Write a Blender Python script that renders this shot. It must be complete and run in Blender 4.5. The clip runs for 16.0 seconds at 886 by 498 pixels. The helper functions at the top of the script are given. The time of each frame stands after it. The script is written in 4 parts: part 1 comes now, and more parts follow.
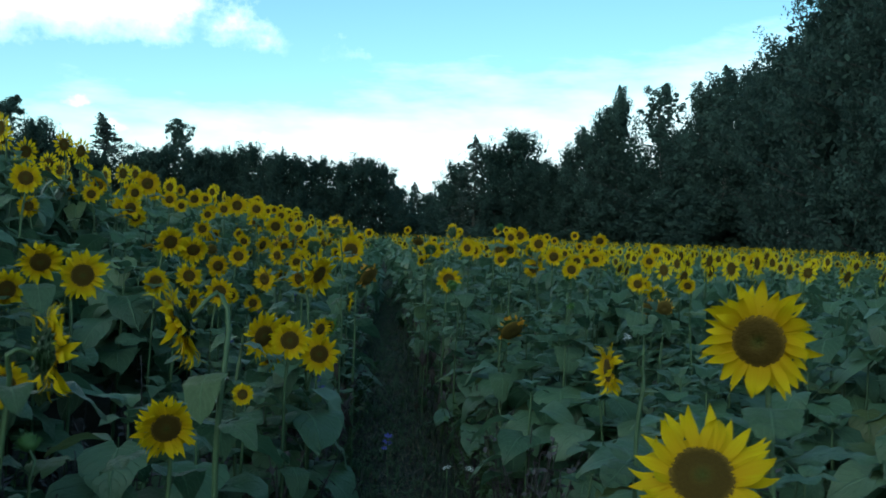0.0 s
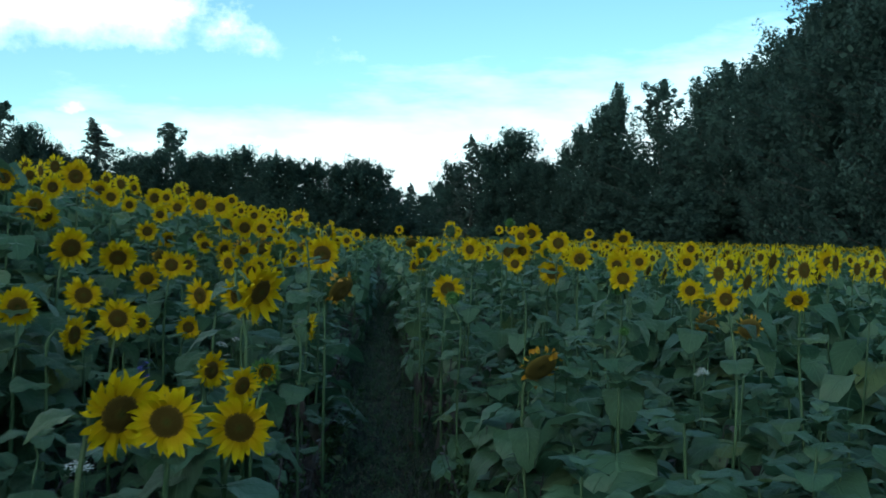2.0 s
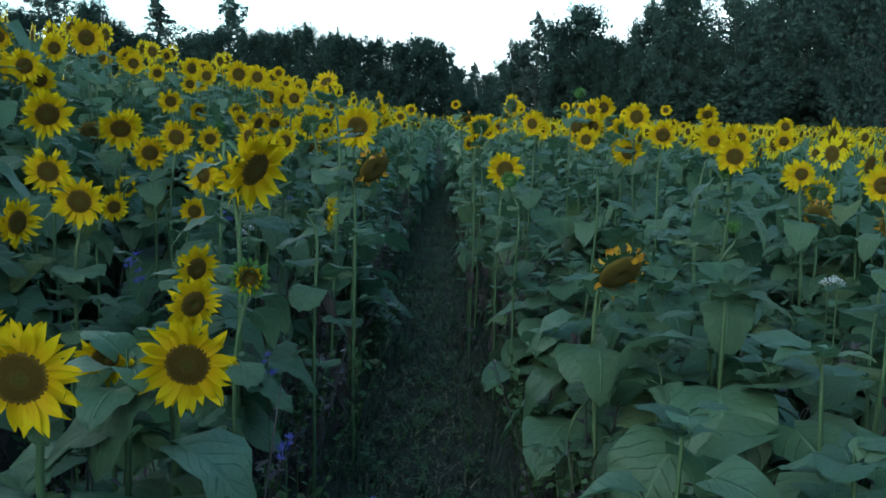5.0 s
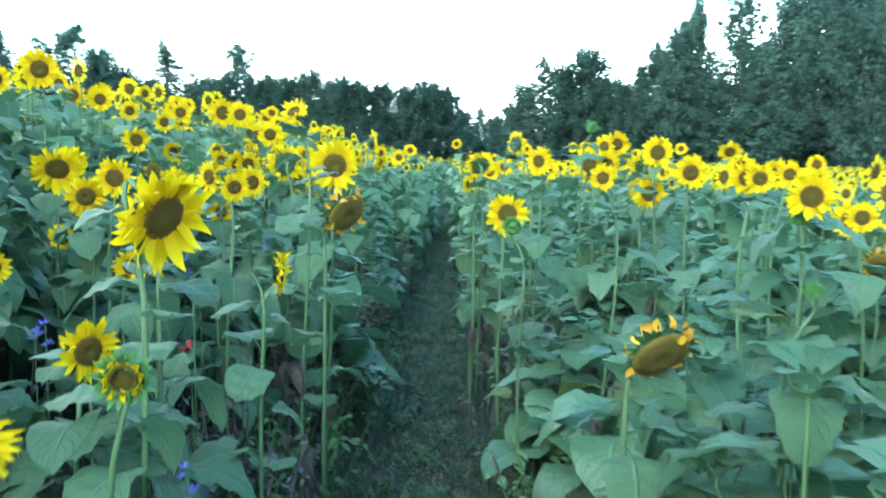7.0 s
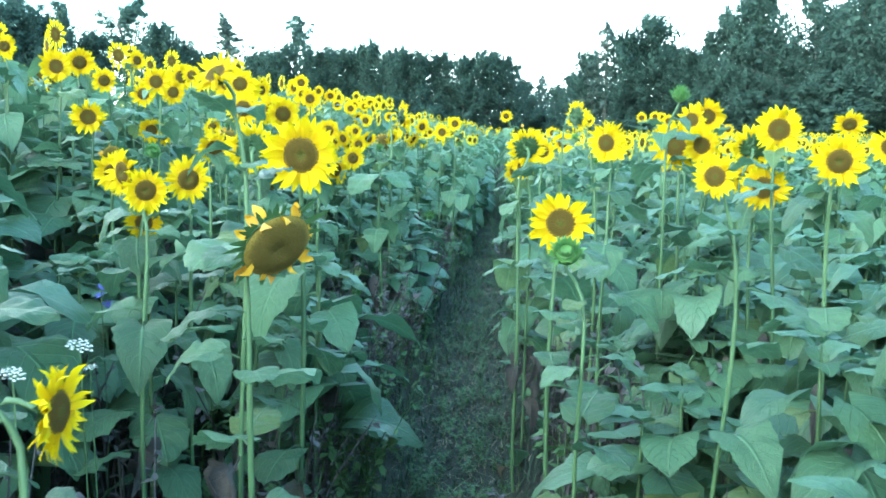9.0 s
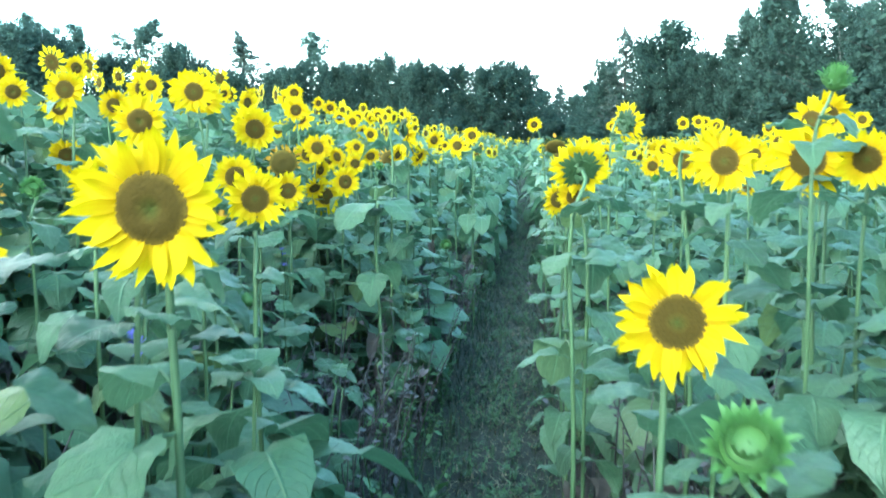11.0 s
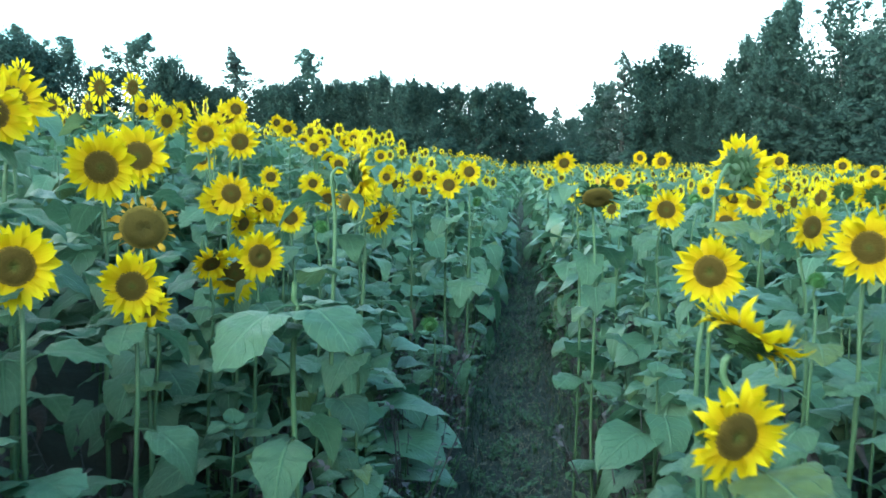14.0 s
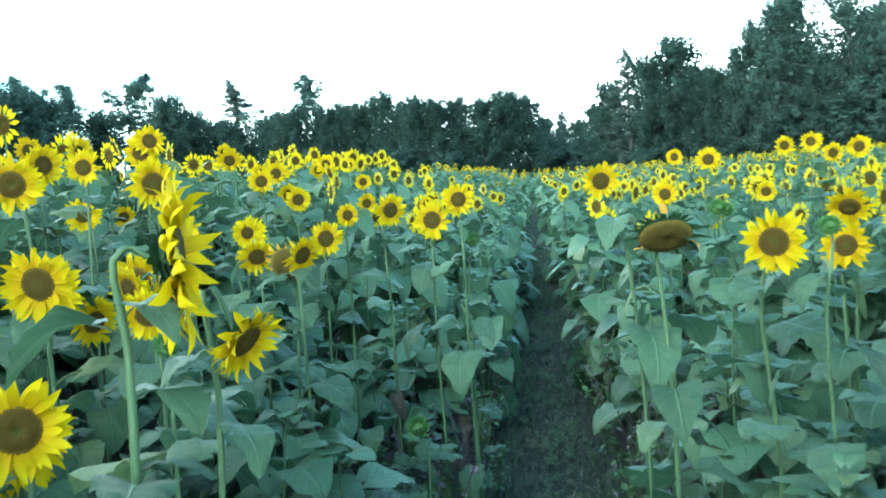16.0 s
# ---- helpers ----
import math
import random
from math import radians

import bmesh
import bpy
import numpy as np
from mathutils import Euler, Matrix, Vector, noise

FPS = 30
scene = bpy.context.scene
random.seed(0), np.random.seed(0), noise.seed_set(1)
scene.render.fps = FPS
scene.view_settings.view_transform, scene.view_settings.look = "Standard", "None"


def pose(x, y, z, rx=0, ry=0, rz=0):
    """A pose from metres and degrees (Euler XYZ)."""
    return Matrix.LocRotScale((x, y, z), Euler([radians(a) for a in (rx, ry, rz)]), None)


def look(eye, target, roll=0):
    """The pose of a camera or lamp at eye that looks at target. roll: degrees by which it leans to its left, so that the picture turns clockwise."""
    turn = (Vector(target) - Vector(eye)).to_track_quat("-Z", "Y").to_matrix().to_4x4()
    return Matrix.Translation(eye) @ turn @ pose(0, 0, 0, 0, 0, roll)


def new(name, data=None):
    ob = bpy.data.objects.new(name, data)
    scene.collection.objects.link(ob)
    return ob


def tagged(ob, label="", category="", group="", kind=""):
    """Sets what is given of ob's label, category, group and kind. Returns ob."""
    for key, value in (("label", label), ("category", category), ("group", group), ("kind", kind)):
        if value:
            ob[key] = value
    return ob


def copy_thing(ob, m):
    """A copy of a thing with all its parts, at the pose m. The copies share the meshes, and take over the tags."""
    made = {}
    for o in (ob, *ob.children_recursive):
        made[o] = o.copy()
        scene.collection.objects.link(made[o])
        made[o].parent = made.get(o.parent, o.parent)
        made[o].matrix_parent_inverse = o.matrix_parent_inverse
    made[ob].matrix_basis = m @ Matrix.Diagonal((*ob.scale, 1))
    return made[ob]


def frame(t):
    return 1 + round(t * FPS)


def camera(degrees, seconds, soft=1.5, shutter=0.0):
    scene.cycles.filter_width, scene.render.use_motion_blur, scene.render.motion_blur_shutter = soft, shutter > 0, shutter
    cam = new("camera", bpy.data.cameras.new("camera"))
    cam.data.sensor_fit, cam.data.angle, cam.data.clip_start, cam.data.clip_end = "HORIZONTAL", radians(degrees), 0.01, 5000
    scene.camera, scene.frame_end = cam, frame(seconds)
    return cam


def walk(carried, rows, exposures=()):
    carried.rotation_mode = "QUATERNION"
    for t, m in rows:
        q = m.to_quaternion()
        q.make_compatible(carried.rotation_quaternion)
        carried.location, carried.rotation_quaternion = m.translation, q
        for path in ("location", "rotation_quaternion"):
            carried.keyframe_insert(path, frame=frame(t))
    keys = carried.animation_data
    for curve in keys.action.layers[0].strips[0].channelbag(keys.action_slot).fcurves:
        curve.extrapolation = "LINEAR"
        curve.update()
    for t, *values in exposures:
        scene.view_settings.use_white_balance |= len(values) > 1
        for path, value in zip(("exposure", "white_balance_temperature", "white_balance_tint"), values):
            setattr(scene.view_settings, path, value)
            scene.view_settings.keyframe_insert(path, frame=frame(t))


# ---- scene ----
cam = camera(52.0, 16.0, soft=1.7, shutter=0.35)

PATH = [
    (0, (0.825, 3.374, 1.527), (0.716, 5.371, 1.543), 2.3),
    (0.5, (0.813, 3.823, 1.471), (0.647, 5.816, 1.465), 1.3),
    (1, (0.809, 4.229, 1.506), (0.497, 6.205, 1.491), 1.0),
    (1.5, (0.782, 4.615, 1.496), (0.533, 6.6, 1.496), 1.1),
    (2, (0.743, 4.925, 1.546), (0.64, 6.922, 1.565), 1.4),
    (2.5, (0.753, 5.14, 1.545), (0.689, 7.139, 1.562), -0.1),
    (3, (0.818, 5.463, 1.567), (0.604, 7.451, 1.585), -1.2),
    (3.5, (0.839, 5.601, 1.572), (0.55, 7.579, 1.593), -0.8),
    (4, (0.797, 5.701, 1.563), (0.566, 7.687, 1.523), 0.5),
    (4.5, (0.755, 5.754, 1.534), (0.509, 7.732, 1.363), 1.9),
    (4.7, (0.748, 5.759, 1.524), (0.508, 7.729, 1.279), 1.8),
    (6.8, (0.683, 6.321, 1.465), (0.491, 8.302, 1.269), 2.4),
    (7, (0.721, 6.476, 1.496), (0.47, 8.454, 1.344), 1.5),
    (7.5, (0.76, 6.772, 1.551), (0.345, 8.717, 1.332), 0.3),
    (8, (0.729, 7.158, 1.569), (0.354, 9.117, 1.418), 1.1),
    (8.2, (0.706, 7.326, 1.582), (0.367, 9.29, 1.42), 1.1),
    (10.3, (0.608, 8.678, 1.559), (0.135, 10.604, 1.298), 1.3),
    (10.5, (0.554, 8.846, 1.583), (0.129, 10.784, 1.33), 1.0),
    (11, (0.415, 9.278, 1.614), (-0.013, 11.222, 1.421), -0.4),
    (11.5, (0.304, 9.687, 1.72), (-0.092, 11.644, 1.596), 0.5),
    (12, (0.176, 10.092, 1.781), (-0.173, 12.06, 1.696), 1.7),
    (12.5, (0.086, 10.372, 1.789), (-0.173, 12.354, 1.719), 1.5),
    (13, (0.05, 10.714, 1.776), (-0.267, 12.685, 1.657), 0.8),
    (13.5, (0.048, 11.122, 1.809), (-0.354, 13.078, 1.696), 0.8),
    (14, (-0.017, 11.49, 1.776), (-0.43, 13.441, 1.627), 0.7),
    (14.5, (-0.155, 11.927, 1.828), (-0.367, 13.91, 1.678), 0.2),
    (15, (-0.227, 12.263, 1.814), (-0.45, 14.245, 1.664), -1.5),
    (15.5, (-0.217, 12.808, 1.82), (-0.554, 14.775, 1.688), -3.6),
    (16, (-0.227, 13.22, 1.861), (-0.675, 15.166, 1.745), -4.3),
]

EXPOSURES = [(t, stops, 5650, tint) for t, stops, tint in (
    (0.0, -0.29, -10), (1.5, -0.29, -10), (3.0, -0.39, -10), (3.5, -0.46, -10), (4.0, -0.52, -10), (4.3, -0.32, -7), (4.7, 0.08, -6), (6.0, 1.6, -10),
    (6.8, 2.36, -12), (7.5, 2.38, -12), (8.2, 2.54, -12), (10.3, 2.8, -12), (11.0, 2.75, -12), (12.0, 2.12, -12), (12.7, 1.84, -12), (14.0, 2.02, -12), (14.5, 2.13, -12), (16.0, 2.1, -12))]
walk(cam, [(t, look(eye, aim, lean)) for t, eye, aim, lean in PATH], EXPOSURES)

# ---- sky and light ----
SUN_UP, SUN_ROUND = radians(24), radians(200)
world = bpy.data.worlds.new("sky")
scene.world = world
world.use_nodes = True
wn, wl = world.node_tree.nodes, world.node_tree.links
wn.clear()


def node(tree, kind, **values):
    n = tree.nodes.new(kind)
    for key, value in values.items():
        if key in n.inputs:
            n.inputs[key].default_value = value
        else:
            n.inputs[int(key[1:])].default_value = value
    return n


def join(tree, a, out, b, slot):
    tree.links.new(a.outputs[out], b.inputs[slot])


def math_node(tree, operation, a, b=None, clamp=False):
    n = tree.nodes.new("ShaderNodeMath")
    n.operation, n.use_clamp = operation, clamp
    for slot, value in enumerate((a, b)):
        if value is None:
            continue
        if isinstance(value, (int, float)):
            n.inputs[slot].default_value = value
        else:
            tree.links.new(value, n.inputs[slot])
    return n.outputs[0]


def ramp(tree, stops, socket):
    n = tree.nodes.new("ShaderNodeValToRGB")
    e = n.color_ramp.elements
    while len(e) < len(stops):
        e.new(0.5)
    for one, (where, colour) in zip(e, stops):
        one.position, one.color = where, (*colour, 1)
    tree.links.new(socket, n.inputs[0])
    return n.outputs[0]


wt = world.node_tree
sky = wt.nodes.new("ShaderNodeTexSky")
sky.sky_type, sky.sun_disc = "NISHITA", False
sky.sun_elevation, sky.sun_rotation, sky.air_density, sky.dust_density, sky.ozone_density = SUN_UP, SUN_ROUND, 1.0, 0.8, 2.0
coords = wt.nodes.new("ShaderNodeTexCoord")
apart_xyz = wt.nodes.new("ShaderNodeSeparateXYZ")
wl.new(coords.outputs["Generated"], apart_xyz.inputs[0])
east, north, up = apart_xyz.outputs
flat = math_node(wt, "DIVIDE", east, math_node(wt, "MAXIMUM", math_node(wt, "ABSOLUTE", north), 0.05))
steep = math_node(wt, "DIVIDE", up, math_node(wt, "MAXIMUM", math_node(wt, "ABSOLUTE", north), 0.05))
# streaky cloud: noise stretched along the horizon
stretch = node(wt, "ShaderNodeMapping", Scale=(2.2, 2.2, 9.0))
wl.new(coords.outputs["Generated"], stretch.inputs[0])
fluff = node(wt, "ShaderNodeTexNoise", Scale=2.6, Detail=9.0, Roughness=0.58)
wl.new(stretch.outputs[0], fluff.inputs["Vector"])
wisps = math_node(wt, "MULTIPLY", math_node(wt, "SUBTRACT", fluff.outputs["Fac"], 0.5), 0.20)
# a bright veil low over the trees that climbs to the east, and a cloud bank high in the west
veil_edge = math_node(wt, "MAXIMUM", math_node(wt, "ADD", math_node(wt, "MULTIPLY", flat, 0.165), 0.182), 0.135)
veil = math_node(wt, "ADD", math_node(wt, "MULTIPLY", math_node(wt, "SUBTRACT", math_node(wt, "ADD", veil_edge, wisps), steep), 10.0), 0.35, True)
fleece = node(wt, "ShaderNodeTexNoise", Scale=17.0, Detail=6.0, Roughness=0.62)
wl.new(coords.outputs["Generated"], fleece.inputs["Vector"])
lumps = math_node(wt, "MULTIPLY", math_node(wt, "SUBTRACT", fleece.outputs["Fac"], 0.5), 0.09)
bank = math_node(wt, "MULTIPLY", math_node(wt, "SUBTRACT", math_node(wt, "ADD", steep, math_node(wt, "ADD", math_node(wt, "MULTIPLY", wisps, 0.25), lumps)), 0.221), 22.0, True)
west = math_node(wt, "SUBTRACT", math_node(wt, "SUBTRACT", 0.055, flat), math_node(wt, "MULTIPLY", steep, 1.2))
bank = math_node(wt, "MULTIPLY", bank, math_node(wt, "MULTIPLY", math_node(wt, "ADD", west, math_node(wt, "ADD", math_node(wt, "MULTIPLY", wisps, 1.0), math_node(wt, "MULTIPLY", lumps, 4.0))), 9.0, True))
cloud = math_node(wt, "MAXIMUM", math_node(wt, "MULTIPLY", veil, 0.92), bank, True)
# small puffs between the bank and the veil
crumbs = node(wt, "ShaderNodeTexNoise", Scale=48.0, Detail=5.0, Roughness=0.6)
wl.new(coords.outputs["Generated"], crumbs.inputs["Vector"])
for aside, high, wide in ((-0.477, 0.161, 0.022), (-0.26, 0.128, 0.016), (-0.337, 0.122, 0.018), (-0.432, 0.128, 0.030), (-0.30, 0.134, 0.010)):
    off_x = math_node(wt, "POWER", math_node(wt, "ABSOLUTE", math_node(wt, "DIVIDE", math_node(wt, "SUBTRACT", flat, aside), wide)), 2.0)
    off_z = math_node(wt, "POWER", math_node(wt, "ABSOLUTE", math_node(wt, "DIVIDE", math_node(wt, "SUBTRACT", steep, high), wide * 0.42)), 2.0)
    puff = math_node(wt, "SUBTRACT", 1.0, math_node(wt, "ADD", math_node(wt, "ADD", off_x, off_z), math_node(wt, "MULTIPLY", math_node(wt, "SUBTRACT", crumbs.outputs["Fac"], 0.5), 5.0)))
    puff = math_node(wt, "MULTIPLY", math_node(wt, "MULTIPLY", puff, 0.7, True), math_node(wt, "GREATER_THAN", north, 0.0))
    cloud = math_node(wt, "MAXIMUM", cloud, puff, True)
lit = node(wt, "ShaderNodeMix")
lit.data_type = "RGBA"
wl.new(cloud, lit.inputs[0])
hue = node(wt, "ShaderNodeMix")
hue.data_type, hue.blend_type = "RGBA", "MULTIPLY"
hue.inputs[0].default_value = 1.0
wl.new(sky.outputs[0], hue.inputs[6])
hue.inputs[7].default_value = (1.60, 1.72, 1.46, 1)
wl.new(hue.outputs[2], lit.inputs[6])
lit.inputs[7].default_value = (13.8, 14.3, 14.6, 1)
backdrop = node(wt, "ShaderNodeBackground", Strength=0.15)
wl.new(lit.outputs[2], backdrop.inputs[0])
wl.new(backdrop.outputs[0], node(wt, "ShaderNodeOutputWorld").inputs[0])

lamp = bpy.data.lights.new("sun", "SUN")
lamp.energy, lamp.angle, lamp.color = 0.5, radians(40), (1.0, 0.97, 0.92)
sun = new("sun", lamp)
sun.matrix_world = pose(0, 0, 60, 52, 0, -20)


# ---- materials ----
def material(name):
    m = bpy.data.materials.new(name)
    m.use_nodes = True
    m.node_tree.nodes.clear()
    return m, m.node_tree


def finish(tree, surface, thin=None, share=0.3):
    out = tree.nodes.new("ShaderNodeOutputMaterial")
    if thin is None:
        tree.links.new(surface.outputs[0], out.inputs[0])
        return
    mix = node(tree, "ShaderNodeMixShader", Fac=share)
    tree.links.new(surface.outputs[0], mix.inputs[1])
    tree.links.new(thin.outputs[0], mix.inputs[2])
    tree.links.new(mix.outputs[0], out.inputs[0])


def blend(tree, fac, a, b, mode="MIX"):
    n = tree.nodes.new("ShaderNodeMix")
    n.data_type, n.blend_type = "RGBA", mode
    for slot, value in ((0, fac), (6, a), (7, b)):
        if isinstance(value, (int, float)):
            n.inputs[slot].default_value = value
        elif isinstance(value, tuple):
            n.inputs[slot].default_value = (*value, 1)
        else:
            tree.links.new(value, n.inputs[slot])
    return n.outputs[2]


def leafy(name, dark, light, old, rough=0.6, share=0.25, veins=True, island=False, spots=14.0, shine=0.5, foot=None, masses=False, pale=None):
    """Thin plant matter: colour that differs from piece to piece, blotches, veins along the leaf, some light let through."""
    m, t = material(name)
    rnd = t.nodes.new("ShaderNodeNewGeometry").outputs["Random Per Island"] if island else t.nodes.new("ShaderNodeObjectInfo").outputs["Random"]
    if masses:
        rnd = math_node(t, "ADD", 0.32, math_node(t, "MULTIPLY", rnd, 0.25))
    base = ramp(t, [(0.0, dark), (0.45, light), (0.80, light), (0.90, pale or light), (1.0, old)], rnd)
    place = t.nodes.new("ShaderNodeTexCoord")
    blot = node(t, "ShaderNodeTexNoise", Scale=spots, Detail=4.0)
    t.links.new(place.outputs["Object"], blot.inputs["Vector"])
    # broad noise puts the light and dark masses of a crown into its colour
    if masses:
        patch = math_node(t, "MULTIPLY", math_node(t, "SUBTRACT", blot.outputs["Fac"], 0.30), 1.5, True)
    else:
        patch = math_node(t, "MULTIPLY", blot.outputs["Fac"], 0.7)
    base = blend(t, patch, base, dark)
    # orange petal base; with the crease bands it also paints shade between overlapping petals
    if foot:
        along = t.nodes.new("ShaderNodeSeparateXYZ")
        t.links.new(t.nodes.new("ShaderNodeUVMap").outputs[0], along.inputs[0])
        base = blend(t, math_node(t, "MULTIPLY", math_node(t, "SUBTRACT", 0.70, along.outputs[1], True), 1.2, True), base, foot)
        crease_shade = math_node(t, "POWER", math_node(t, "ABSOLUTE", math_node(t, "SINE", math_node(t, "MULTIPLY", along.outputs[0], 5.0))), 3.0)
        base = blend(t, math_node(t, "MULTIPLY", crease_shade, 0.28), base, foot)
    principled = node(t, "ShaderNodeBsdfPrincipled", Roughness=rough)
    principled.inputs["Specular IOR Level"].default_value = shine
    if veins:
        uv = t.nodes.new("ShaderNodeUVMap")
        part_uv = t.nodes.new("ShaderNodeSeparateXYZ")
        t.links.new(uv.outputs[0], part_uv.inputs[0])
        across = math_node(t, "ABSOLUTE", part_uv.outputs[0])
        rib = math_node(t, "SUBTRACT", 1.0, math_node(t, "MULTIPLY", across, 14.0), True)
        slant = math_node(t, "SUBTRACT", part_uv.outputs[1], math_node(t, "MULTIPLY", across, 0.38))
        net = math_node(t, "MAXIMUM", rib, math_node(t, "SUBTRACT", 1.0, math_node(t, "MULTIPLY", math_node(t, "ABSOLUTE", math_node(t, "SINE", math_node(t, "MULTIPLY", slant, 22.0))), 6.0), True))
        base = blend(t, math_node(t, "MULTIPLY", net, 0.35), base, tuple(min(1, c * 1.9 + 0.02) for c in light))
        bump = node(t, "ShaderNodeBump", Strength=0.8, Distance=0.006)
        fine = node(t, "ShaderNodeTexNoise", Scale=60.0, Detail=3.0)
        t.links.new(place.outputs["Object"], fine.inputs["Vector"])
        t.links.new(math_node(t, "SUBTRACT", fine.outputs["Fac"], net), bump.inputs["Height"])
        t.links.new(bump.outputs[0], principled.inputs["Normal"])
    t.links.new(base, principled.inputs["Base Color"])
    thin = t.nodes.new("ShaderNodeBsdfTranslucent")
    t.links.new(base, thin.inputs["Color"])
    finish(t, principled, thin, share)
    return m


# pale: sky sheen and pale undersides, put into the colour of some leaves
LEAF = leafy("sunflower_leaf", (0.040, 0.082, 0.044), (0.100, 0.176, 0.096), (0.15, 0.185, 0.05), rough=0.38, share=0.38, pale=(0.14, 0.23, 0.138))
LEAF_FIELD = leafy("sunflower_leaf_field", (0.040, 0.082, 0.044), (0.100, 0.176, 0.096), (0.13, 0.165, 0.05), rough=0.44, share=0.38, island=True, spots=6.0, pale=(0.155, 0.24, 0.155))
LEAF_DRY = leafy("withered_leaf", (0.030, 0.026, 0.026), (0.068, 0.056, 0.058), (0.10, 0.085, 0.05), rough=0.8, share=0.15, spots=10.0)
PETAL = leafy("ray_petal", (0.45, 0.325, 0.001), (0.54, 0.445, 0.002), (0.49, 0.375, 0.002), rough=0.7, share=0.30, veins=False, spots=9.0, shine=0.12, foot=(0.44, 0.255, 0.001))
PETAL_OLD = leafy("withered_petal", (0.36, 0.17, 0.012), (0.52, 0.30, 0.010), (0.28, 0.14, 0.02), rough=0.7, share=0.25, veins=False)
PETAL_FIELD = leafy("ray_petal_field", (0.46, 0.335, 0.002), (0.54, 0.445, 0.003), (0.47, 0.36, 0.003), share=0.30, veins=False, island=True, spots=4.0, shine=0.12)
BRACT = leafy("bract", (0.016, 0.040, 0.015), (0.040, 0.084, 0.030), (0.045, 0.09, 0.028), veins=False, spots=30.0)
BUD_GREEN = leafy("bud_green", (0.05, 0.12, 0.032), (0.095, 0.195, 0.056), (0.10, 0.19, 0.055), veins=False, spots=30.0)
STEM = leafy("sunflower_stem", (0.036, 0.074, 0.032), (0.068, 0.118, 0.050), (0.08, 0.112, 0.050), share=0.06, veins=False, spots=40.0)
WEED = leafy("weed", (0.04, 0.085, 0.03), (0.075, 0.135, 0.05), (0.11, 0.11, 0.06), veins=False, island=True, spots=5.0)
DRY = leafy("dry_weed", (0.034, 0.030, 0.033), (0.075, 0.063, 0.074), (0.11, 0.095, 0.085), veins=False, island=True, share=0.1, spots=5.0)
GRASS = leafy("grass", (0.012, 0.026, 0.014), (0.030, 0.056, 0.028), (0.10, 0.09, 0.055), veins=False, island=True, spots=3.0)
STRAW = leafy("straw", (0.09, 0.075, 0.05), (0.22, 0.19, 0.12), (0.12, 0.09, 0.05), veins=False, island=True, share=0.1, spots=3.0)
BLUE = leafy("cornflower_petal", (0.05, 0.045, 0.26), (0.10, 0.10, 0.40), (0.13, 0.10, 0.36), veins=False, island=True)
RED = leafy("poppy_petal", (0.13, 0.002, 0.003), (0.19, 0.003, 0.004), (0.16, 0.003, 0.004), veins=False)
WHITE = leafy("yarrow_flower", (0.55, 0.56, 0.55), (0.72, 0.72, 0.70), (0.6, 0.58, 0.55), veins=False, island=True)
# crown colours are bluer than leaf green: the haze of distance is mixed in
CROWN = leafy("birch_leaves_hazed", (0.038, 0.068, 0.060), (0.084, 0.136, 0.114), (0.086, 0.132, 0.104), veins=False, island=True, share=0.45, spots=11.0, shine=0.15, masses=True)
CROWN_DARK = leafy("wood_leaves_hazed", (0.030, 0.054, 0.048), (0.064, 0.106, 0.088), (0.066, 0.102, 0.082), veins=False, island=True, share=0.5, spots=8.0, shine=0.12, masses=True)
NEEDLE = leafy("spruce_needles_hazed", (0.036, 0.056, 0.050), (0.072, 0.104, 0.090), (0.068, 0.092, 0.08), veins=False, island=True, share=0.2, spots=9.0, masses=True)


def disc_material(name, rim, middle, heart, relief=0.22):
    """Floret disc: rings of colour by the radius kept in the UV, florets as packed cells."""
    m, t = material(name)
    uv = t.nodes.new("ShaderNodeUVMap")
    p = t.nodes.new("ShaderNodeSeparateXYZ")
    t.links.new(uv.outputs[0], p.inputs[0])
    cells = node(t, "ShaderNodeTexVoronoi", Scale=46.0)
    place = t.nodes.new("ShaderNodeTexCoord")
    t.links.new(place.outputs["Object"], cells.inputs["Vector"])
    wob = node(t, "ShaderNodeTexNoise", Scale=7.0, Detail=3.0)
    t.links.new(place.outputs["Object"], wob.inputs["Vector"])
    rad = math_node(t, "ADD", p.outputs[0], math_node(t, "MULTIPLY", math_node(t, "SUBTRACT", wob.outputs["Fac"], 0.5), 0.25))
    base = ramp(t, [(0.0, heart), (0.30, middle), (0.42, rim), (0.80, rim), (0.97, tuple(c * 2.4 for c in rim))], rad)
    base = blend(t, math_node(t, "MULTIPLY", cells.outputs["Distance"], 0.5, True), base, tuple(c * 0.6 for c in rim))
    principled = node(t, "ShaderNodeBsdfPrincipled", Roughness=0.9)
    principled.inputs["Specular IOR Level"].default_value = 0.15
    t.links.new(base, principled.inputs["Base Color"])
    bump = node(t, "ShaderNodeBump", Strength=relief, Distance=0.02)
    t.links.new(math_node(t, "SUBTRACT", 1.0, cells.outputs["Distance"]), bump.inputs["Height"])
    t.links.new(bump.outputs[0], principled.inputs["Normal"])
    finish(t, principled)
    return m


DISC = disc_material("floret_disc", (0.052, 0.033, 0.005), (0.062, 0.044, 0.007), (0.042, 0.054, 0.010))
SEEDS = disc_material("seed_disc", (0.072, 0.052, 0.011), (0.066, 0.048, 0.011), (0.058, 0.045, 0.011), 0.3)


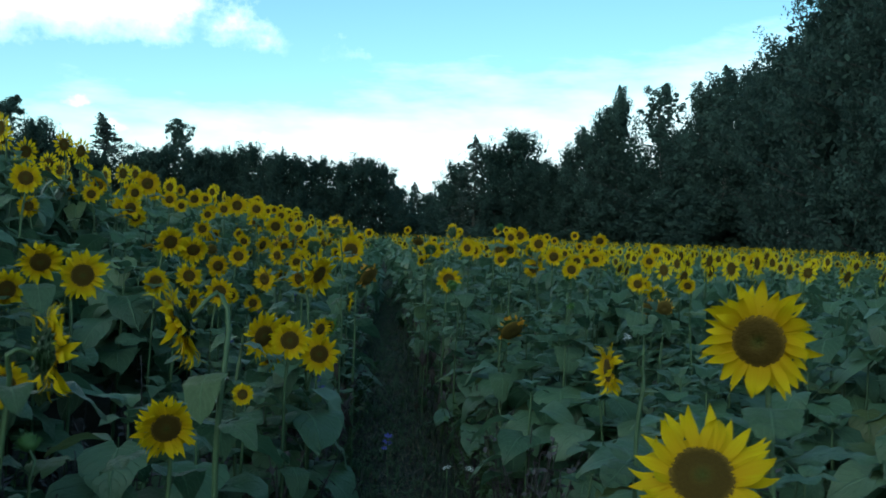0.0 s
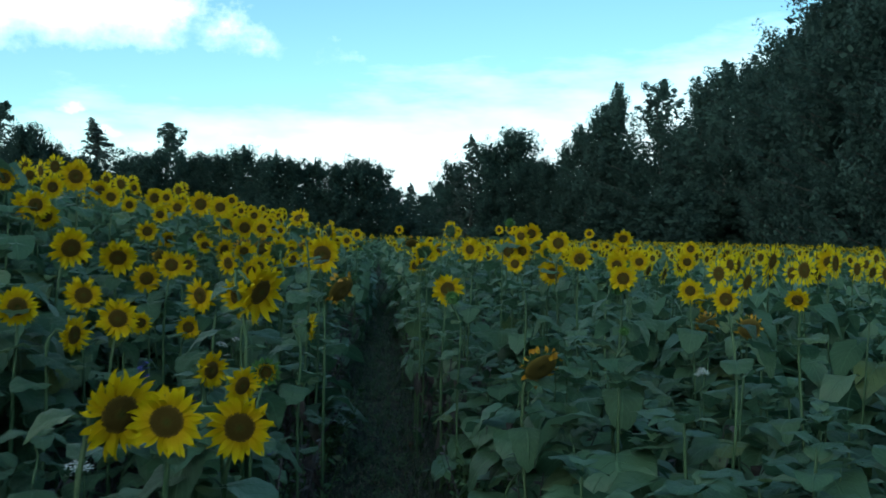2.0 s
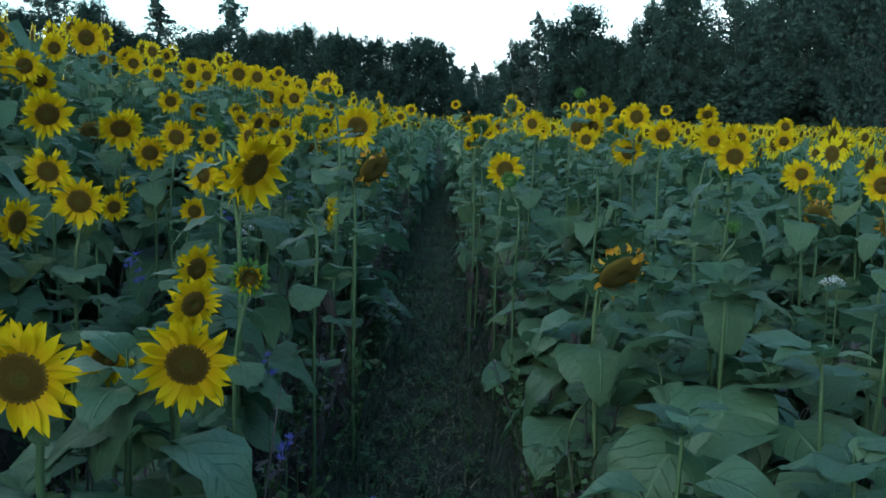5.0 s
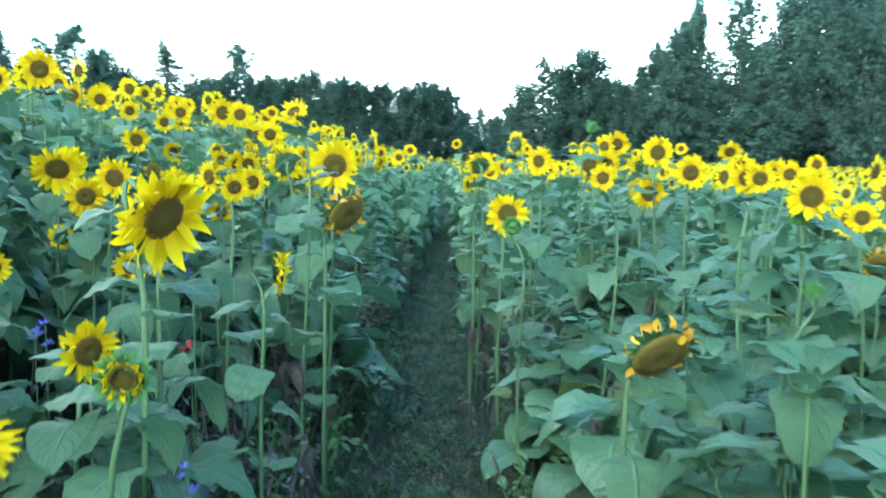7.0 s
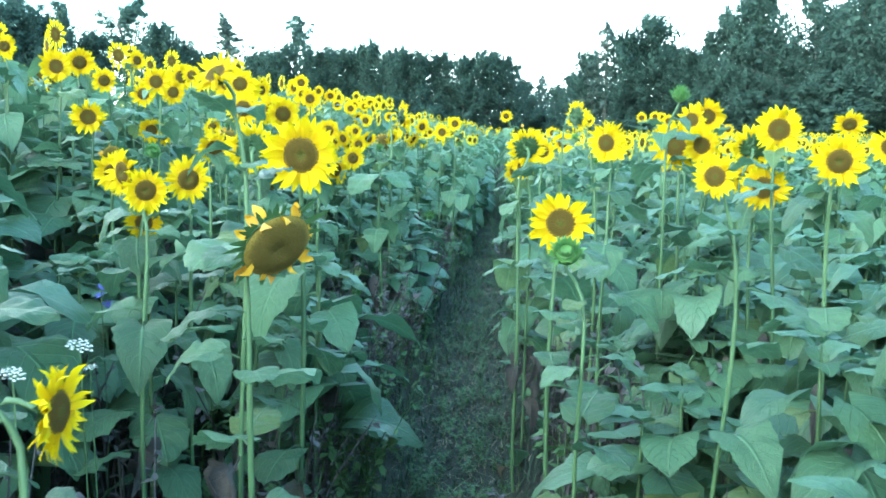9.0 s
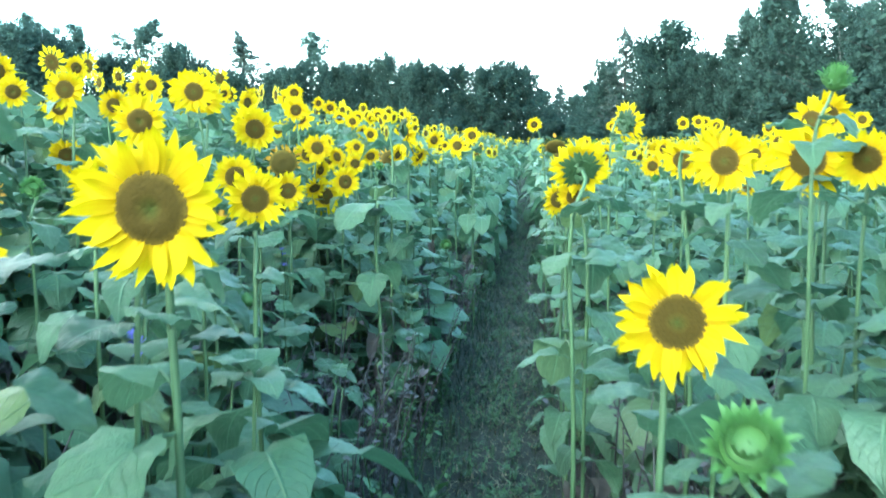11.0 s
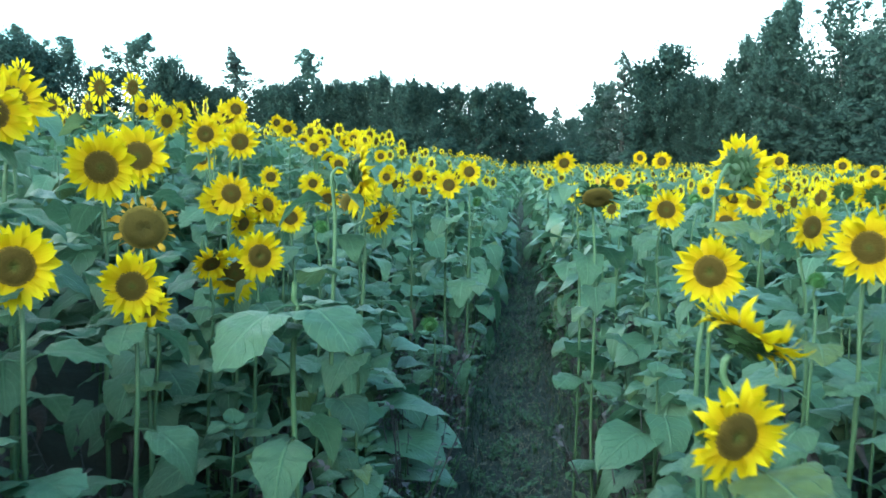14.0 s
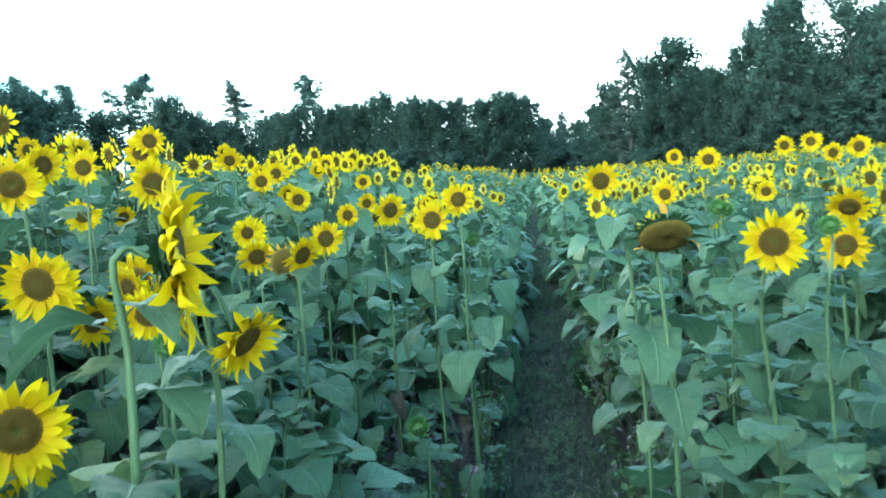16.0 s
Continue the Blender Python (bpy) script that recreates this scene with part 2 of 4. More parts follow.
def rough_matter(name, dark, light, coarse, fine, depth):
    m, t = material(name)
    place = t.nodes.new("ShaderNodeTexCoord")
    big = node(t, "ShaderNodeTexNoise", Scale=coarse, Detail=6.0)
    small = node(t, "ShaderNodeTexNoise", Scale=fine, Detail=8.0, Roughness=0.7)
    for n in (big, small):
        t.links.new(place.outputs["Object"], n.inputs["Vector"])
    base = ramp(t, [(0.3, dark), (0.7, light)], math_node(t, "ADD", math_node(t, "MULTIPLY", big.outputs["Fac"], 0.5), math_node(t, "MULTIPLY", small.outputs["Fac"], 0.5)))
    principled = node(t, "ShaderNodeBsdfPrincipled", Roughness=0.95)
    t.links.new(base, principled.inputs["Base Color"])
    bump = node(t, "ShaderNodeBump", Strength=1.0, Distance=depth)
    t.links.new(small.outputs["Fac"], bump.inputs["Height"])
    t.links.new(bump.outputs[0], principled.inputs["Normal"])
    finish(t, principled)
    return m


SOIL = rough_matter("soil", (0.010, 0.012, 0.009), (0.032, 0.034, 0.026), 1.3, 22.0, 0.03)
BARK = rough_matter("bark", (0.03, 0.03, 0.027), (0.07, 0.066, 0.06), 1.0, 9.0, 0.03)
BIRCH_BARK = rough_matter("birch_bark", (0.06, 0.058, 0.055), (0.26, 0.255, 0.24), 2.0, 5.0, 0.01)


# ---- shapes ----
class Shape:
    """Vertices, faces, UVs and materials of one mesh in the making."""

    def __init__(self):
        self.v, self.f, self.uv, self.m = [], [], [], []

    def grid(self, rows, uvs, m=0, close=False):
        at, n = len(self.v), len(rows[0])
        for row, marks in zip(rows, uvs):
            self.v += [tuple(p) for p in row]
            self.uv += [tuple(p) for p in marks]
        for i in range(len(rows) - 1):
            for j in range(n if close else n - 1):
                k = (j + 1) % n
                self.f.append((at + i * n + j, at + i * n + k, at + (i + 1) * n + k, at + (i + 1) * n + j))
                self.m.append(m)
        return self

    def tube(self, line, radii, sides, m=0):
        rows = []
        for i, p in enumerate(line):
            ahead = (Vector(line[min(i + 1, len(line) - 1)]) - Vector(line[max(i - 1, 0)])).normalized()
            a = ahead.orthogonal().normalized() if abs(ahead.x) < 0.9 else ahead.cross(Vector((0, 1, 0))).normalized()
            a = (Vector((1, 0, 0)) - ahead * ahead.x).normalized() if abs(ahead.x) < 0.9 else a
            b = ahead.cross(a)
            rows.append([Vector(p) + (a * math.cos(q) + b * math.sin(q)) * radii[i] for q in (2 * math.pi * k / sides for k in range(sides))])
        return self.grid(rows, [[(k / sides, i / len(rows)) for k in range(sides)] for i in range(len(rows))], m, True)

    def add(self, other, matrix, m=None):
        at = len(self.v)
        self.v += [tuple(matrix @ Vector(p)) for p in other.v]
        self.uv += other.uv
        self.f += [tuple(i + at for i in f) for f in other.f]
        self.m += other.m if m is None else [m] * len(other.f)
        return self

    def mesh(self, name, materials, smooth=True):
        me = bpy.data.meshes.new(name)
        me.from_pydata(self.v, [], self.f)
        for one in materials:
            me.materials.append(one)
        me.polygons.foreach_set("material_index", self.m)
        me.polygons.foreach_set("use_smooth", [smooth] * len(self.f))
        layer = me.uv_layers.new(name="UVMap")
        loops = np.empty(len(me.loops), np.int32)
        me.loops.foreach_get("vertex_index", loops)
        layer.data.foreach_set("uv", np.array(self.uv, np.float32)[loops].ravel())
        me.update()
        return me

    def arrays(self):
        tris, mats = [], []
        for f, m in zip(self.f, self.m):
            for k in range(1, len(f) - 1):
                tris.append((f[0], f[k], f[k + 1]))
                mats.append(m)
        return np.array(self.v), np.array(tris, np.int64), np.array(mats, np.int32), np.array(self.uv)


def swarm(name, shapes, picks, matrices, materials, label, category):
    """One object of kind stuff out of many placed copies of a few shapes."""
    packs = [s.arrays() for s in shapes]
    vs, ts, ms, us, at = [], [], [], [], 0
    for k, (v, t, m, u) in enumerate(packs):
        chosen = matrices[picks == k]
        if not len(chosen):
            continue
        moved = np.einsum("nij,pj->npi", chosen[:, :3, :3], v) + chosen[:, None, :3, 3]
        vs.append(moved.reshape(-1, 3))
        ts.append((t[None] + (at + np.arange(len(chosen)) * len(v))[:, None, None]).reshape(-1, 3))
        ms.append(np.tile(m, len(chosen)))
        us.append(np.tile(u, (len(chosen), 1)))
        at += len(chosen) * len(v)
    v, t, m, u = (np.concatenate(a) for a in (vs, ts, ms, us))
    me = bpy.data.meshes.new(name)
    me.vertices.add(len(v))
    me.vertices.foreach_set("co", v.astype(np.float32).ravel())
    me.loops.add(t.size)
    me.loops.foreach_set("vertex_index", t.astype(np.int32).ravel())
    me.polygons.add(len(t))
    me.polygons.foreach_set("loop_start", np.arange(0, t.size, 3, dtype=np.int32))
    me.polygons.foreach_set("material_index", m)
    me.polygons.foreach_set("use_smooth", np.ones(len(t), bool))
    for one in materials:
        me.materials.append(one)
    layer = me.uv_layers.new(name="UVMap")
    layer.data.foreach_set("uv", u[t.ravel()].astype(np.float32).ravel())
    me.update(calc_edges=True)
    return tagged(new(name, me), label, category, kind="stuff")


def turns(place, yaw, size, tip=0.0, tip_way=0.0):
    """A matrix each from arrays: place, turn about z, size, and a lean."""
    n = len(place)
    out = np.zeros((n, 4, 4))
    c, s = np.cos(yaw), np.sin(yaw)
    turn = np.zeros((n, 3, 3))
    turn[:, 0, 0], turn[:, 0, 1], turn[:, 1, 0], turn[:, 1, 1], turn[:, 2, 2] = c, -s, s, c, 1
    lean = np.tile(np.eye(3), (n, 1, 1))
    lean[:, 0, 2], lean[:, 1, 2] = tip * np.cos(tip_way), tip * np.sin(tip_way)
    out[:, :3, :3] = lean @ turn * np.asarray(size).reshape(n, -1, 1) if np.ndim(size) == 1 else lean @ turn * np.asarray(size)[:, None, :]
    out[:, :3, 3], out[:, 3, 3] = place, 1
    return out


def smooth(a):
    a = min(1.0, max(0.0, a))
    return a * a * (3 - 2 * a)


# ---- the lie of the land ----
def path_x(y):
    return 1.45 - 0.125 * y


def ground_z(x, y):
    """Flat by the path and eastwards, a low bank rising to the west."""
    u = x - path_x(y)
    near = math.exp(-(max(0.0, abs(y - 12) - 14) / 30) ** 2)
    far = max(0.0, y - 10)
    rise = 0.0009 * min(far, 15) ** 2 + 0.027 * min(max(0.0, far - 15), 60)
    return rise + 0.75 * smooth((-u - 0.75) / 1.9) * (0.55 + 0.45 * near) + 0.05 * noise.noise((x * 0.35, y * 0.35, 3)) * smooth((abs(u) - 0.3) / 0.8)


rng = np.random.default_rng(7)


def build_ground():
    xs = np.unique(np.concatenate([np.linspace(-900, -30, 12), np.linspace(-30, -4, 27), np.linspace(-4, 4, 100), np.linspace(4, 30, 27), np.linspace(30, 900, 12)]))
    ys = np.unique(np.concatenate([np.linspace(-900, -6, 10), np.linspace(-6, 30, 240), np.linspace(30, 90, 31), np.linspace(90, 1500, 14)]))
    s = Shape()
    rows = []
    for y in ys:
        row = []
        for x in xs:
            u = abs(x - path_x(y))
            rough = 0.018 * noise.noise((x * 5, y * 5, 0)) + 0.012 * noise.noise((x * 14, y * 14, 5)) if abs(x) < 4 and -6 < y < 30 else 0
            row.append((x, y, ground_z(x, y) + rough - 0.02 * math.exp(-(u / 0.25) ** 2)))
        rows.append(row)
    s.grid(rows, [[(p[0], p[1]) for p in row] for row in rows])
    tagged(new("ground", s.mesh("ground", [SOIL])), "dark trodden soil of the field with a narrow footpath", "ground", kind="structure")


build_ground()


# ---- pieces of a sunflower ----
def leaf_shape(rows, cols, seed, fold=0.30, sag=0.55, stalk=True):
    """A heart-shaped leaf on its stalk, along +x from the origin, one unit long without the stalk."""
    r = random.Random(seed)
    s = Shape()
    reach = 0.42
    if stalk:
        line = [(0, 0, 0), (reach * 0.5, 0, 0.09), (reach, 0, 0.11)]
        s.tube(line, [0.022, 0.018, 0.016], 3, 0)
    def half(v):
        if v < 0.27:
            return 0.46 * math.sqrt(max(0.0, 1 - (1 - v / 0.27) ** 2 * 0.93))
        return 0.46 * max(0.012, math.cos(math.pi / 2 * (v - 0.27) / 0.73) ** 0.82)

    waves = [r.uniform(0, 6.3) for _ in range(4)]
    grid, marks = [], []
    for i in range(rows):
        v = i / (rows - 1)
        arch = sag * v * v
        row, mark = [], []
        for j in range(cols):
            u = 2 * j / (cols - 1) - 1
            w = half(v) * (1 + 0.045 * math.sin(31 * v + waves[0] + u) + 0.05 * math.sin(9 * v + waves[3]))
            back = -0.16 * abs(u) * max(0, 1 - v * 4)
            y = u * w * math.cos(fold * abs(u))
            z = 0.11 + abs(u) * w * fold * (1 - 0.6 * v) + (0.05 * math.sin(9 * v + waves[1 if u > 0 else 2]) + 0.03 * math.sin(23 * v + waves[2 if u > 0 else 1])) * abs(u) ** 1.3 + 0.02 * math.sin(22 * (v - 0.19 * abs(u))) * math.sin(math.pi * abs(u)) - 0.05 * abs(u) ** 4 - arch * 0.75
            x = reach + v * (1 - 0.28 * sag * v) + back
            row.append((x, y, z))
            mark.append((u, v))
        grid.append(row)
        marks.append(mark)
    return s.grid(grid, marks, 0)


def petal_shape(seed, rows=7):
    """One ray petal, from the rim of a disc of radius 0.22 outwards along +x, to about 0.5, pointed and a little creased."""
    r = random.Random(seed)
    s, grid, marks = Shape(), [], []
    long, wide = r.uniform(0.27, 0.33), r.uniform(0.037, 0.050)
    curl, twist, side = r.uniform(-0.10, 0.10), r.uniform(-0.9, 0.9), r.uniform(-0.07, 0.07)
    tip_curl = r.choice((-0.5, 0.0, 0.3, 0.6))
    for i in range(rows):
        v = i / (rows - 1)
        w = wide * (0.62 + 0.38 * math.sin(math.pi / 2 * v / 0.42) if v < 0.42 else max(0.03, max(0.0, math.cos(math.pi / 2 * (v - 0.42) / 0.58)) ** 0.85))
        t = twist * v * v
        late = max(0.0, v - 0.6) ** 2
        row = []
        for u in (-1, 0, 1):
            row.append((0.200 + long * (v - abs(tip_curl) * late * 0.5), side * v * v + u * w * math.cos(t), curl * v * v + tip_curl * late + 0.016 * (abs(u) - 0.6) * (1 - v * 0.6) + u * w * math.sin(t)))
        grid.append(row)
        marks.append([(-1, v), (0, v), (1, v)])
    return s.grid(grid, marks)


def disc_shape(radius, bulge, rings=7, sides=22, back=True):
    s, grid, marks = Shape(), [], []
    for i in range(rings + 1):
        a = i / rings
        r = radius * max(a, 0.01)
        z = bulge * (1 - a ** 2.6) + 0.012 - 0.045 * math.exp(-((a) / 0.28) ** 2) * (bulge > 0.03)
        grid.append([(r * math.cos(q), r * math.sin(q), z + 0.004 * math.sin(5 * q + i)) for q in (2 * math.pi * k / sides for k in range(sides))])
        marks.append([(a, k / sides) for k in range(sides)])
    return s.grid(grid, marks, 0, True)


def bract_shape(seed, radius=0.218, count=22, sides=14):
    """The green back of a head: a shallow cup down to the neck, with pointed bracts round its rim."""
    r = random.Random(seed)
    s, grid, marks = Shape(), [], []
    for a, z in ((1.0, 0.0), (0.95, -0.035), (0.7, -0.085), (0.35, -0.125), (0.10, -0.16)):
        grid.append([(radius * a * math.cos(q), radius * a * math.sin(q), z) for q in (2 * math.pi * k / sides for k in range(sides))])
        marks.append([(a, k / sides) for k in range(sides)])
    s.grid(grid, marks, 0, True)
    # scales from the rim down to the neck, each layer standing off a little more
    for root, out, n, z, off in ((0.92, 1.42, count, -0.035, 0.0), (0.80, 1.20, count, -0.055, 0.035), (0.58, 1.0, count - 4, -0.085, 0.06), (0.34, 0.74, count - 9, -0.115, 0.075)):
        for k in range(n):
            q = 2 * math.pi * (k + r.uniform(-0.35, 0.35)) / n
            c, m = math.cos(q), math.sin(q)
            reach, w = out * r.uniform(0.74, 1.28), r.uniform(0.024, 0.040)
            tip = z + 0.03 - off * r.uniform(0.5, 1.5)
            mid = (root + reach) / 2
            grid = [[(radius * d * c - m * wide * u, radius * d * m + c * wide * u, h) for u in (-1, 1)] for d, wide, h in ((root, w, z - 0.006), (mid, w, (z + tip) / 2 - 0.012), (reach, w * 0.06, tip))]
            s.grid(grid, [[(-1, v), (1, v)] for v in (0, 0.5, 1)], 0)
    return s


LEAF_MESHES = [leaf_shape(15, 9, k, fold=0.06 + 0.09 * (k % 5), sag=0.20 + 0.17 * (k % 6)).mesh("leaf", [LEAF]) for k in range(8)]
LEAF_DRY_MESHES = [leaf_shape(9, 7, 40 + k, fold=1.0 + 0.2 * k, sag=1.0 + 0.15 * k).mesh("leaf", [LEAF_DRY]) for k in range(3)]
PETAL_SHAPES = [petal_shape(k) for k in range(12)]
PETAL_MESHES = [p.mesh("petal", [PETAL]) for p in PETAL_SHAPES]
PETAL_OLD_MESHES = [p.mesh("petal", [PETAL_OLD]) for p in PETAL_SHAPES[:4]]
DISC_MESHES = [disc_shape(0.222, b).mesh("disc", [DISC]) for b in (0.028, 0.05, 0.015)]
SEED_MESH = disc_shape(0.40, 0.10, 9, 26).mesh("seed_disc", [SEEDS])
BRACT_MESHES = [bract_shape(k).mesh("calyx", [BRACT]) for k in range(3)]
BRACT_WIDE = bract_shape(9, 0.40, 20).mesh("calyx", [BRACT])


def ring_of_petals(r, count, flat):
    """Poses of petals round a disc, in two uneven layers, some short or bent, with now and then a gap."""
    poses = []
    for layer in range(2):
        n = count - 4 * layer
        for k in range(n):
            q = 360 * (k + 0.5 * layer) / n + r.uniform(-5, 5)
            grow = r.uniform(0.78, 1.12) - 0.05 * layer
            tip = r.uniform(-12, 13) * flat - 8 * layer + r.choice((0, 0, 0, 0, -16, 18, 30))
            if layer and r.random() < 0.12:
                continue
            poses.append(pose(0, 0, 0.012 - 0.012 * layer, 0, 0, q) @ pose(0.205, 0, 0, r.uniform(-14, 14), -tip, r.uniform(-8, 8)) @ Matrix.Diagonal((grow, r.uniform(0.85, 1.25), 1, 1)) @ pose(-0.205, 0, 0))
    return poses


def petal_crown(seed, shapes):
    r, s = random.Random(seed), Shape()
    for m in ring_of_petals(r, 28, 1.0):
        s.add(r.choice(shapes), m)
    return s


CROWN_SHAPES = [petal_crown(k, PETAL_SHAPES) for k in range(6)]
CROWN_MESHES = [c.mesh("corolla", [PETAL]) for c in CROWN_SHAPES]


def bud_shape():
    r, s = random.Random(3), Shape()
    grid, marks = [], []
    for a, z in ((0.05, 0.16), (0.5, 0.15), (0.85, 0.05), (0.9, -0.08), (0.5, -0.22), (0.08, -0.26)):
        grid.append([(0.36 * a * math.cos(q), 0.36 * a * math.sin(q), z) for q in (2 * math.pi * k / 14 for k in range(14))])
        marks.append([(a, k / 14) for k in range(14)])
    s.grid(grid, marks, 0, True)
    for layer in range(4):
        for k in range(16):
            q = 2 * math.pi * (k + 0.5 * layer) / 16 + r.uniform(-0.1, 0.1)
            c, n = math.cos(q), math.sin(q)
            root, mid, out = 0.33 - 0.05 * layer, 0.40 - 0.07 * layer, (0.50 - 0.10 * layer) * r.uniform(0.9, 1.15)
            z0, z1, z2 = -0.06 + 0.03 * layer, 0.06 + 0.05 * layer, 0.10 + 0.11 * layer + r.uniform(-0.05, 0.05)
            s.grid([[(d * c - n * w * u, d * n + c * w * u, z) for u in (-1, 1)] for d, w, z in ((root, 0.06, z0), (mid, 0.055, z1), (out, 0.004, z2))],
                   [[(-1, v), (1, v)] for v in (0, 0.5, 1)], 0)
    return s


BUD_MESH = bud_shape().mesh("bud", [BUD_GREEN])


def part(name, mesh, parent, matrix, label=""):
    ob = new(name, mesh)
    ob.parent = parent
    ob.matrix_basis = matrix
    return tagged(ob, label)


LABELS = {"open": "tall sunflower with open yellow head and dark disc", "drooping": "withering sunflower with heavy drooping brown seed head",
          "bud": "tall sunflower with a closed green bud", "half": "sunflower with a half-open yellow-green head", "shaggy": "tall sunflower with long ragged hanging yellow petals",
          "cut": "cut sunflower stalk with large hanging leaves", "leafy": "young leafy sunflower stalk without a flower yet"}
planted = []


def face_turn(yaw, tilt):
    """Local z is the way that a head faces: yaw 0 looks down the path to the south, tilt bends it to the ground."""
    a, b = radians(yaw), radians(tilt)
    way = Vector((math.sin(a) * math.cos(b), -math.cos(a) * math.cos(b), -math.sin(b)))
    return way, way.to_track_quat("Z", "Y").to_matrix().to_4x4()


def plant(x, y, z, d, yaw=0, tilt=8, kind="open", leaves=0):
    """One sunflower whose head has its middle at x, y, z and is d wide from petal tip to petal tip."""
    r = random.Random(len(planted) * 7 + 1)
    way, turn = face_turn(yaw, tilt)
    level = Vector((way.x, way.y, 0))
    if kind == "cut":
        way, level = Vector((0, 0, 1)), Vector((0, 0, 0))
    back = 0.165 * d * (1.6 if kind == "drooping" else 1)
    neck = Vector((x, y, z)) - way * back
    base_x, base_y = x - level.x * (0.05 + 0.14 * d) + r.uniform(-0.04, 0.04), y - level.y * (0.05 + 0.14 * d) + r.uniform(-0.04, 0.04)
    u = base_x - path_x(base_y)
    if abs(u) < 0.27:
        base_x = path_x(base_y) + math.copysign(0.27, u)
    g = ground_z(base_x, base_y)
    root = tagged(new("sunflower"), LABELS[kind], "sunflower", "sunflowers in the field")
    root.location = (base_x, base_y, g)
    o = Vector((base_x, base_y, g))
    rise = max(0.3, neck.z - g)
    stiff = Vector((base_x, base_y, g + rise * 0.86)) + Vector((r.uniform(-0.02, 0.02), r.uniform(-0.02, 0.02), 0))
    high = 0.02 + 0.2 * d + (0.06 if tilt > 25 else 0)
    bow = neck - way * ((0.28 if way.y < 0.2 else 0.10) * d + 0.02) + Vector((0, 0, high * (0.35 if tilt > 20 else 0.0)))
    if kind == "cut":
        bow, stiff = neck - Vector((0, 0, 0.05)), neck - Vector((0, 0, 0.2))
    if kind == "drooping":
        bow = neck - level.normalized() * 0.05 - Vector((0, 0, 0.01))
        stiff = bow - level.normalized() * 0.03 - Vector((0, 0, 0.14))
    keys = [o - Vector((0, 0, 0.05)), o.lerp(stiff, 0.5) + Vector((r.uniform(-0.015, 0.015), r.uniform(-0.015, 0.015), 0)), stiff, bow, neck]
    line = []
    for i in range(len(keys) - 1):
        p0, p1, p2, p3 = keys[max(i - 1, 0)], keys[i], keys[i + 1], keys[min(i + 2, len(keys) - 1)]
        for k in range(4):
            t = k / 4
            line.append(0.5 * ((2 * p1) + (p2 - p0) * t + (2 * p0 - 5 * p1 + 4 * p2 - p3) * t * t + (3 * p1 - p0 - 3 * p2 + p3) * t ** 3) - o)
    line.append(keys[-1] - o)
    phase, sway = r.uniform(0, 6.3), 0.006 + 0.005 * r.random()
    for i in range(1, len(line) - 4):
        line[i] += Vector((math.sin(i * 0.9 + phase), math.cos(i * 1.25 + phase), 0)) * sway
    thick = 0.0044 + 0.015 * min(d, 0.25)
    n = len(line)
    part("stem", Shape().tube(line, [thick * (1.2 - (1.05 if kind == 'leafy' else 0.1 if kind == 'cut' else 0.62) * i / n) for i in range(n)], 7).mesh("stem", [STEM]), root, Matrix())
    at = Matrix.Translation(Vector((x, y, z)) - o) @ turn @ pose(0, 0, 0, 0, 0, r.uniform(0, 360)) @ Matrix.Diagonal((d, d, d, 1))
    if kind in ("open", "shaggy", "half"):
        head = part("head", r.choice(DISC_MESHES), root, at, "brown floret disc")
        tagged(part("calyx", r.choice(BRACT_MESHES), head, Matrix()), kind="stuff")
        uu = x - path_x(y)
        if kind == "half":
            tagged(part("bracts", BUD_MESH, head, pose(0, 0, -0.10) @ Matrix.Diagonal((0.95, 0.95, 0.7, 1)), "pointed green bracts"), kind="stuff")
            for m in ring_of_petals(r, 14, 1.0):
                part("petal", r.choice(PETAL_MESHES), head, m @ pose(0.205, 0, 0, 0, -r.uniform(30, 75), 0) @ Matrix.Diagonal((0.62, 0.8, 1, 1)) @ pose(-0.205, 0, 0))
        elif kind == "shaggy":
            spin = at.to_3x3().normalized().inverted() @ Vector((0, 0, -1))
            for m in ring_of_petals(r, 27, 1.2):
                along = m.to_3x3() @ Vector((1, 0, 0))
                hang = max(0.0, along.normalized().dot(spin))
                part("petal", r.choice(PETAL_MESHES), head, m @ pose(0.205, 0, 0, r.uniform(-18, 18), r.uniform(-12, 20), 0) @ Matrix.Diagonal((1.04 + 0.25 * hang, 1.2, 1, 1)) @ pose(-0.205, 0, 0))
        elif -1.25 < uu < 1.2 and 4.9 < y < 15.2 and d > 0.12:
            for m in ring_of_petals(r, 28, 1.0):
                part("petal", r.choice(PETAL_MESHES), head, m)
        else:
            tagged(part("corolla", r.choice(CROWN_MESHES), head, Matrix()), kind="stuff")
    elif kind == "drooping":
        head = part("head", SEED_MESH, root, at, "brown seed disc")
        tagged(part("calyx", BRACT_WIDE, head, Matrix()), kind="stuff")
        for m in ring_of_petals(r, 15, 2.2):
            if r.random() < (0.85 if tilt < 45 else 0.25):
                part("petal", r.choice(PETAL_OLD_MESHES), head, pose(0, 0, -0.03) @ m @ pose(0.265, 0, 0, r.uniform(-30, 30), r.uniform(0, 55), 0) @ Matrix.Diagonal((0.62, 1.15, 1, 1)))
    elif kind == "bud":
        tagged(part("bud", BUD_MESH, root, at), kind="stuff")
    turn_at = r.uniform(0, 360)
    many = leaves or max(6, int(rise * 9.5))
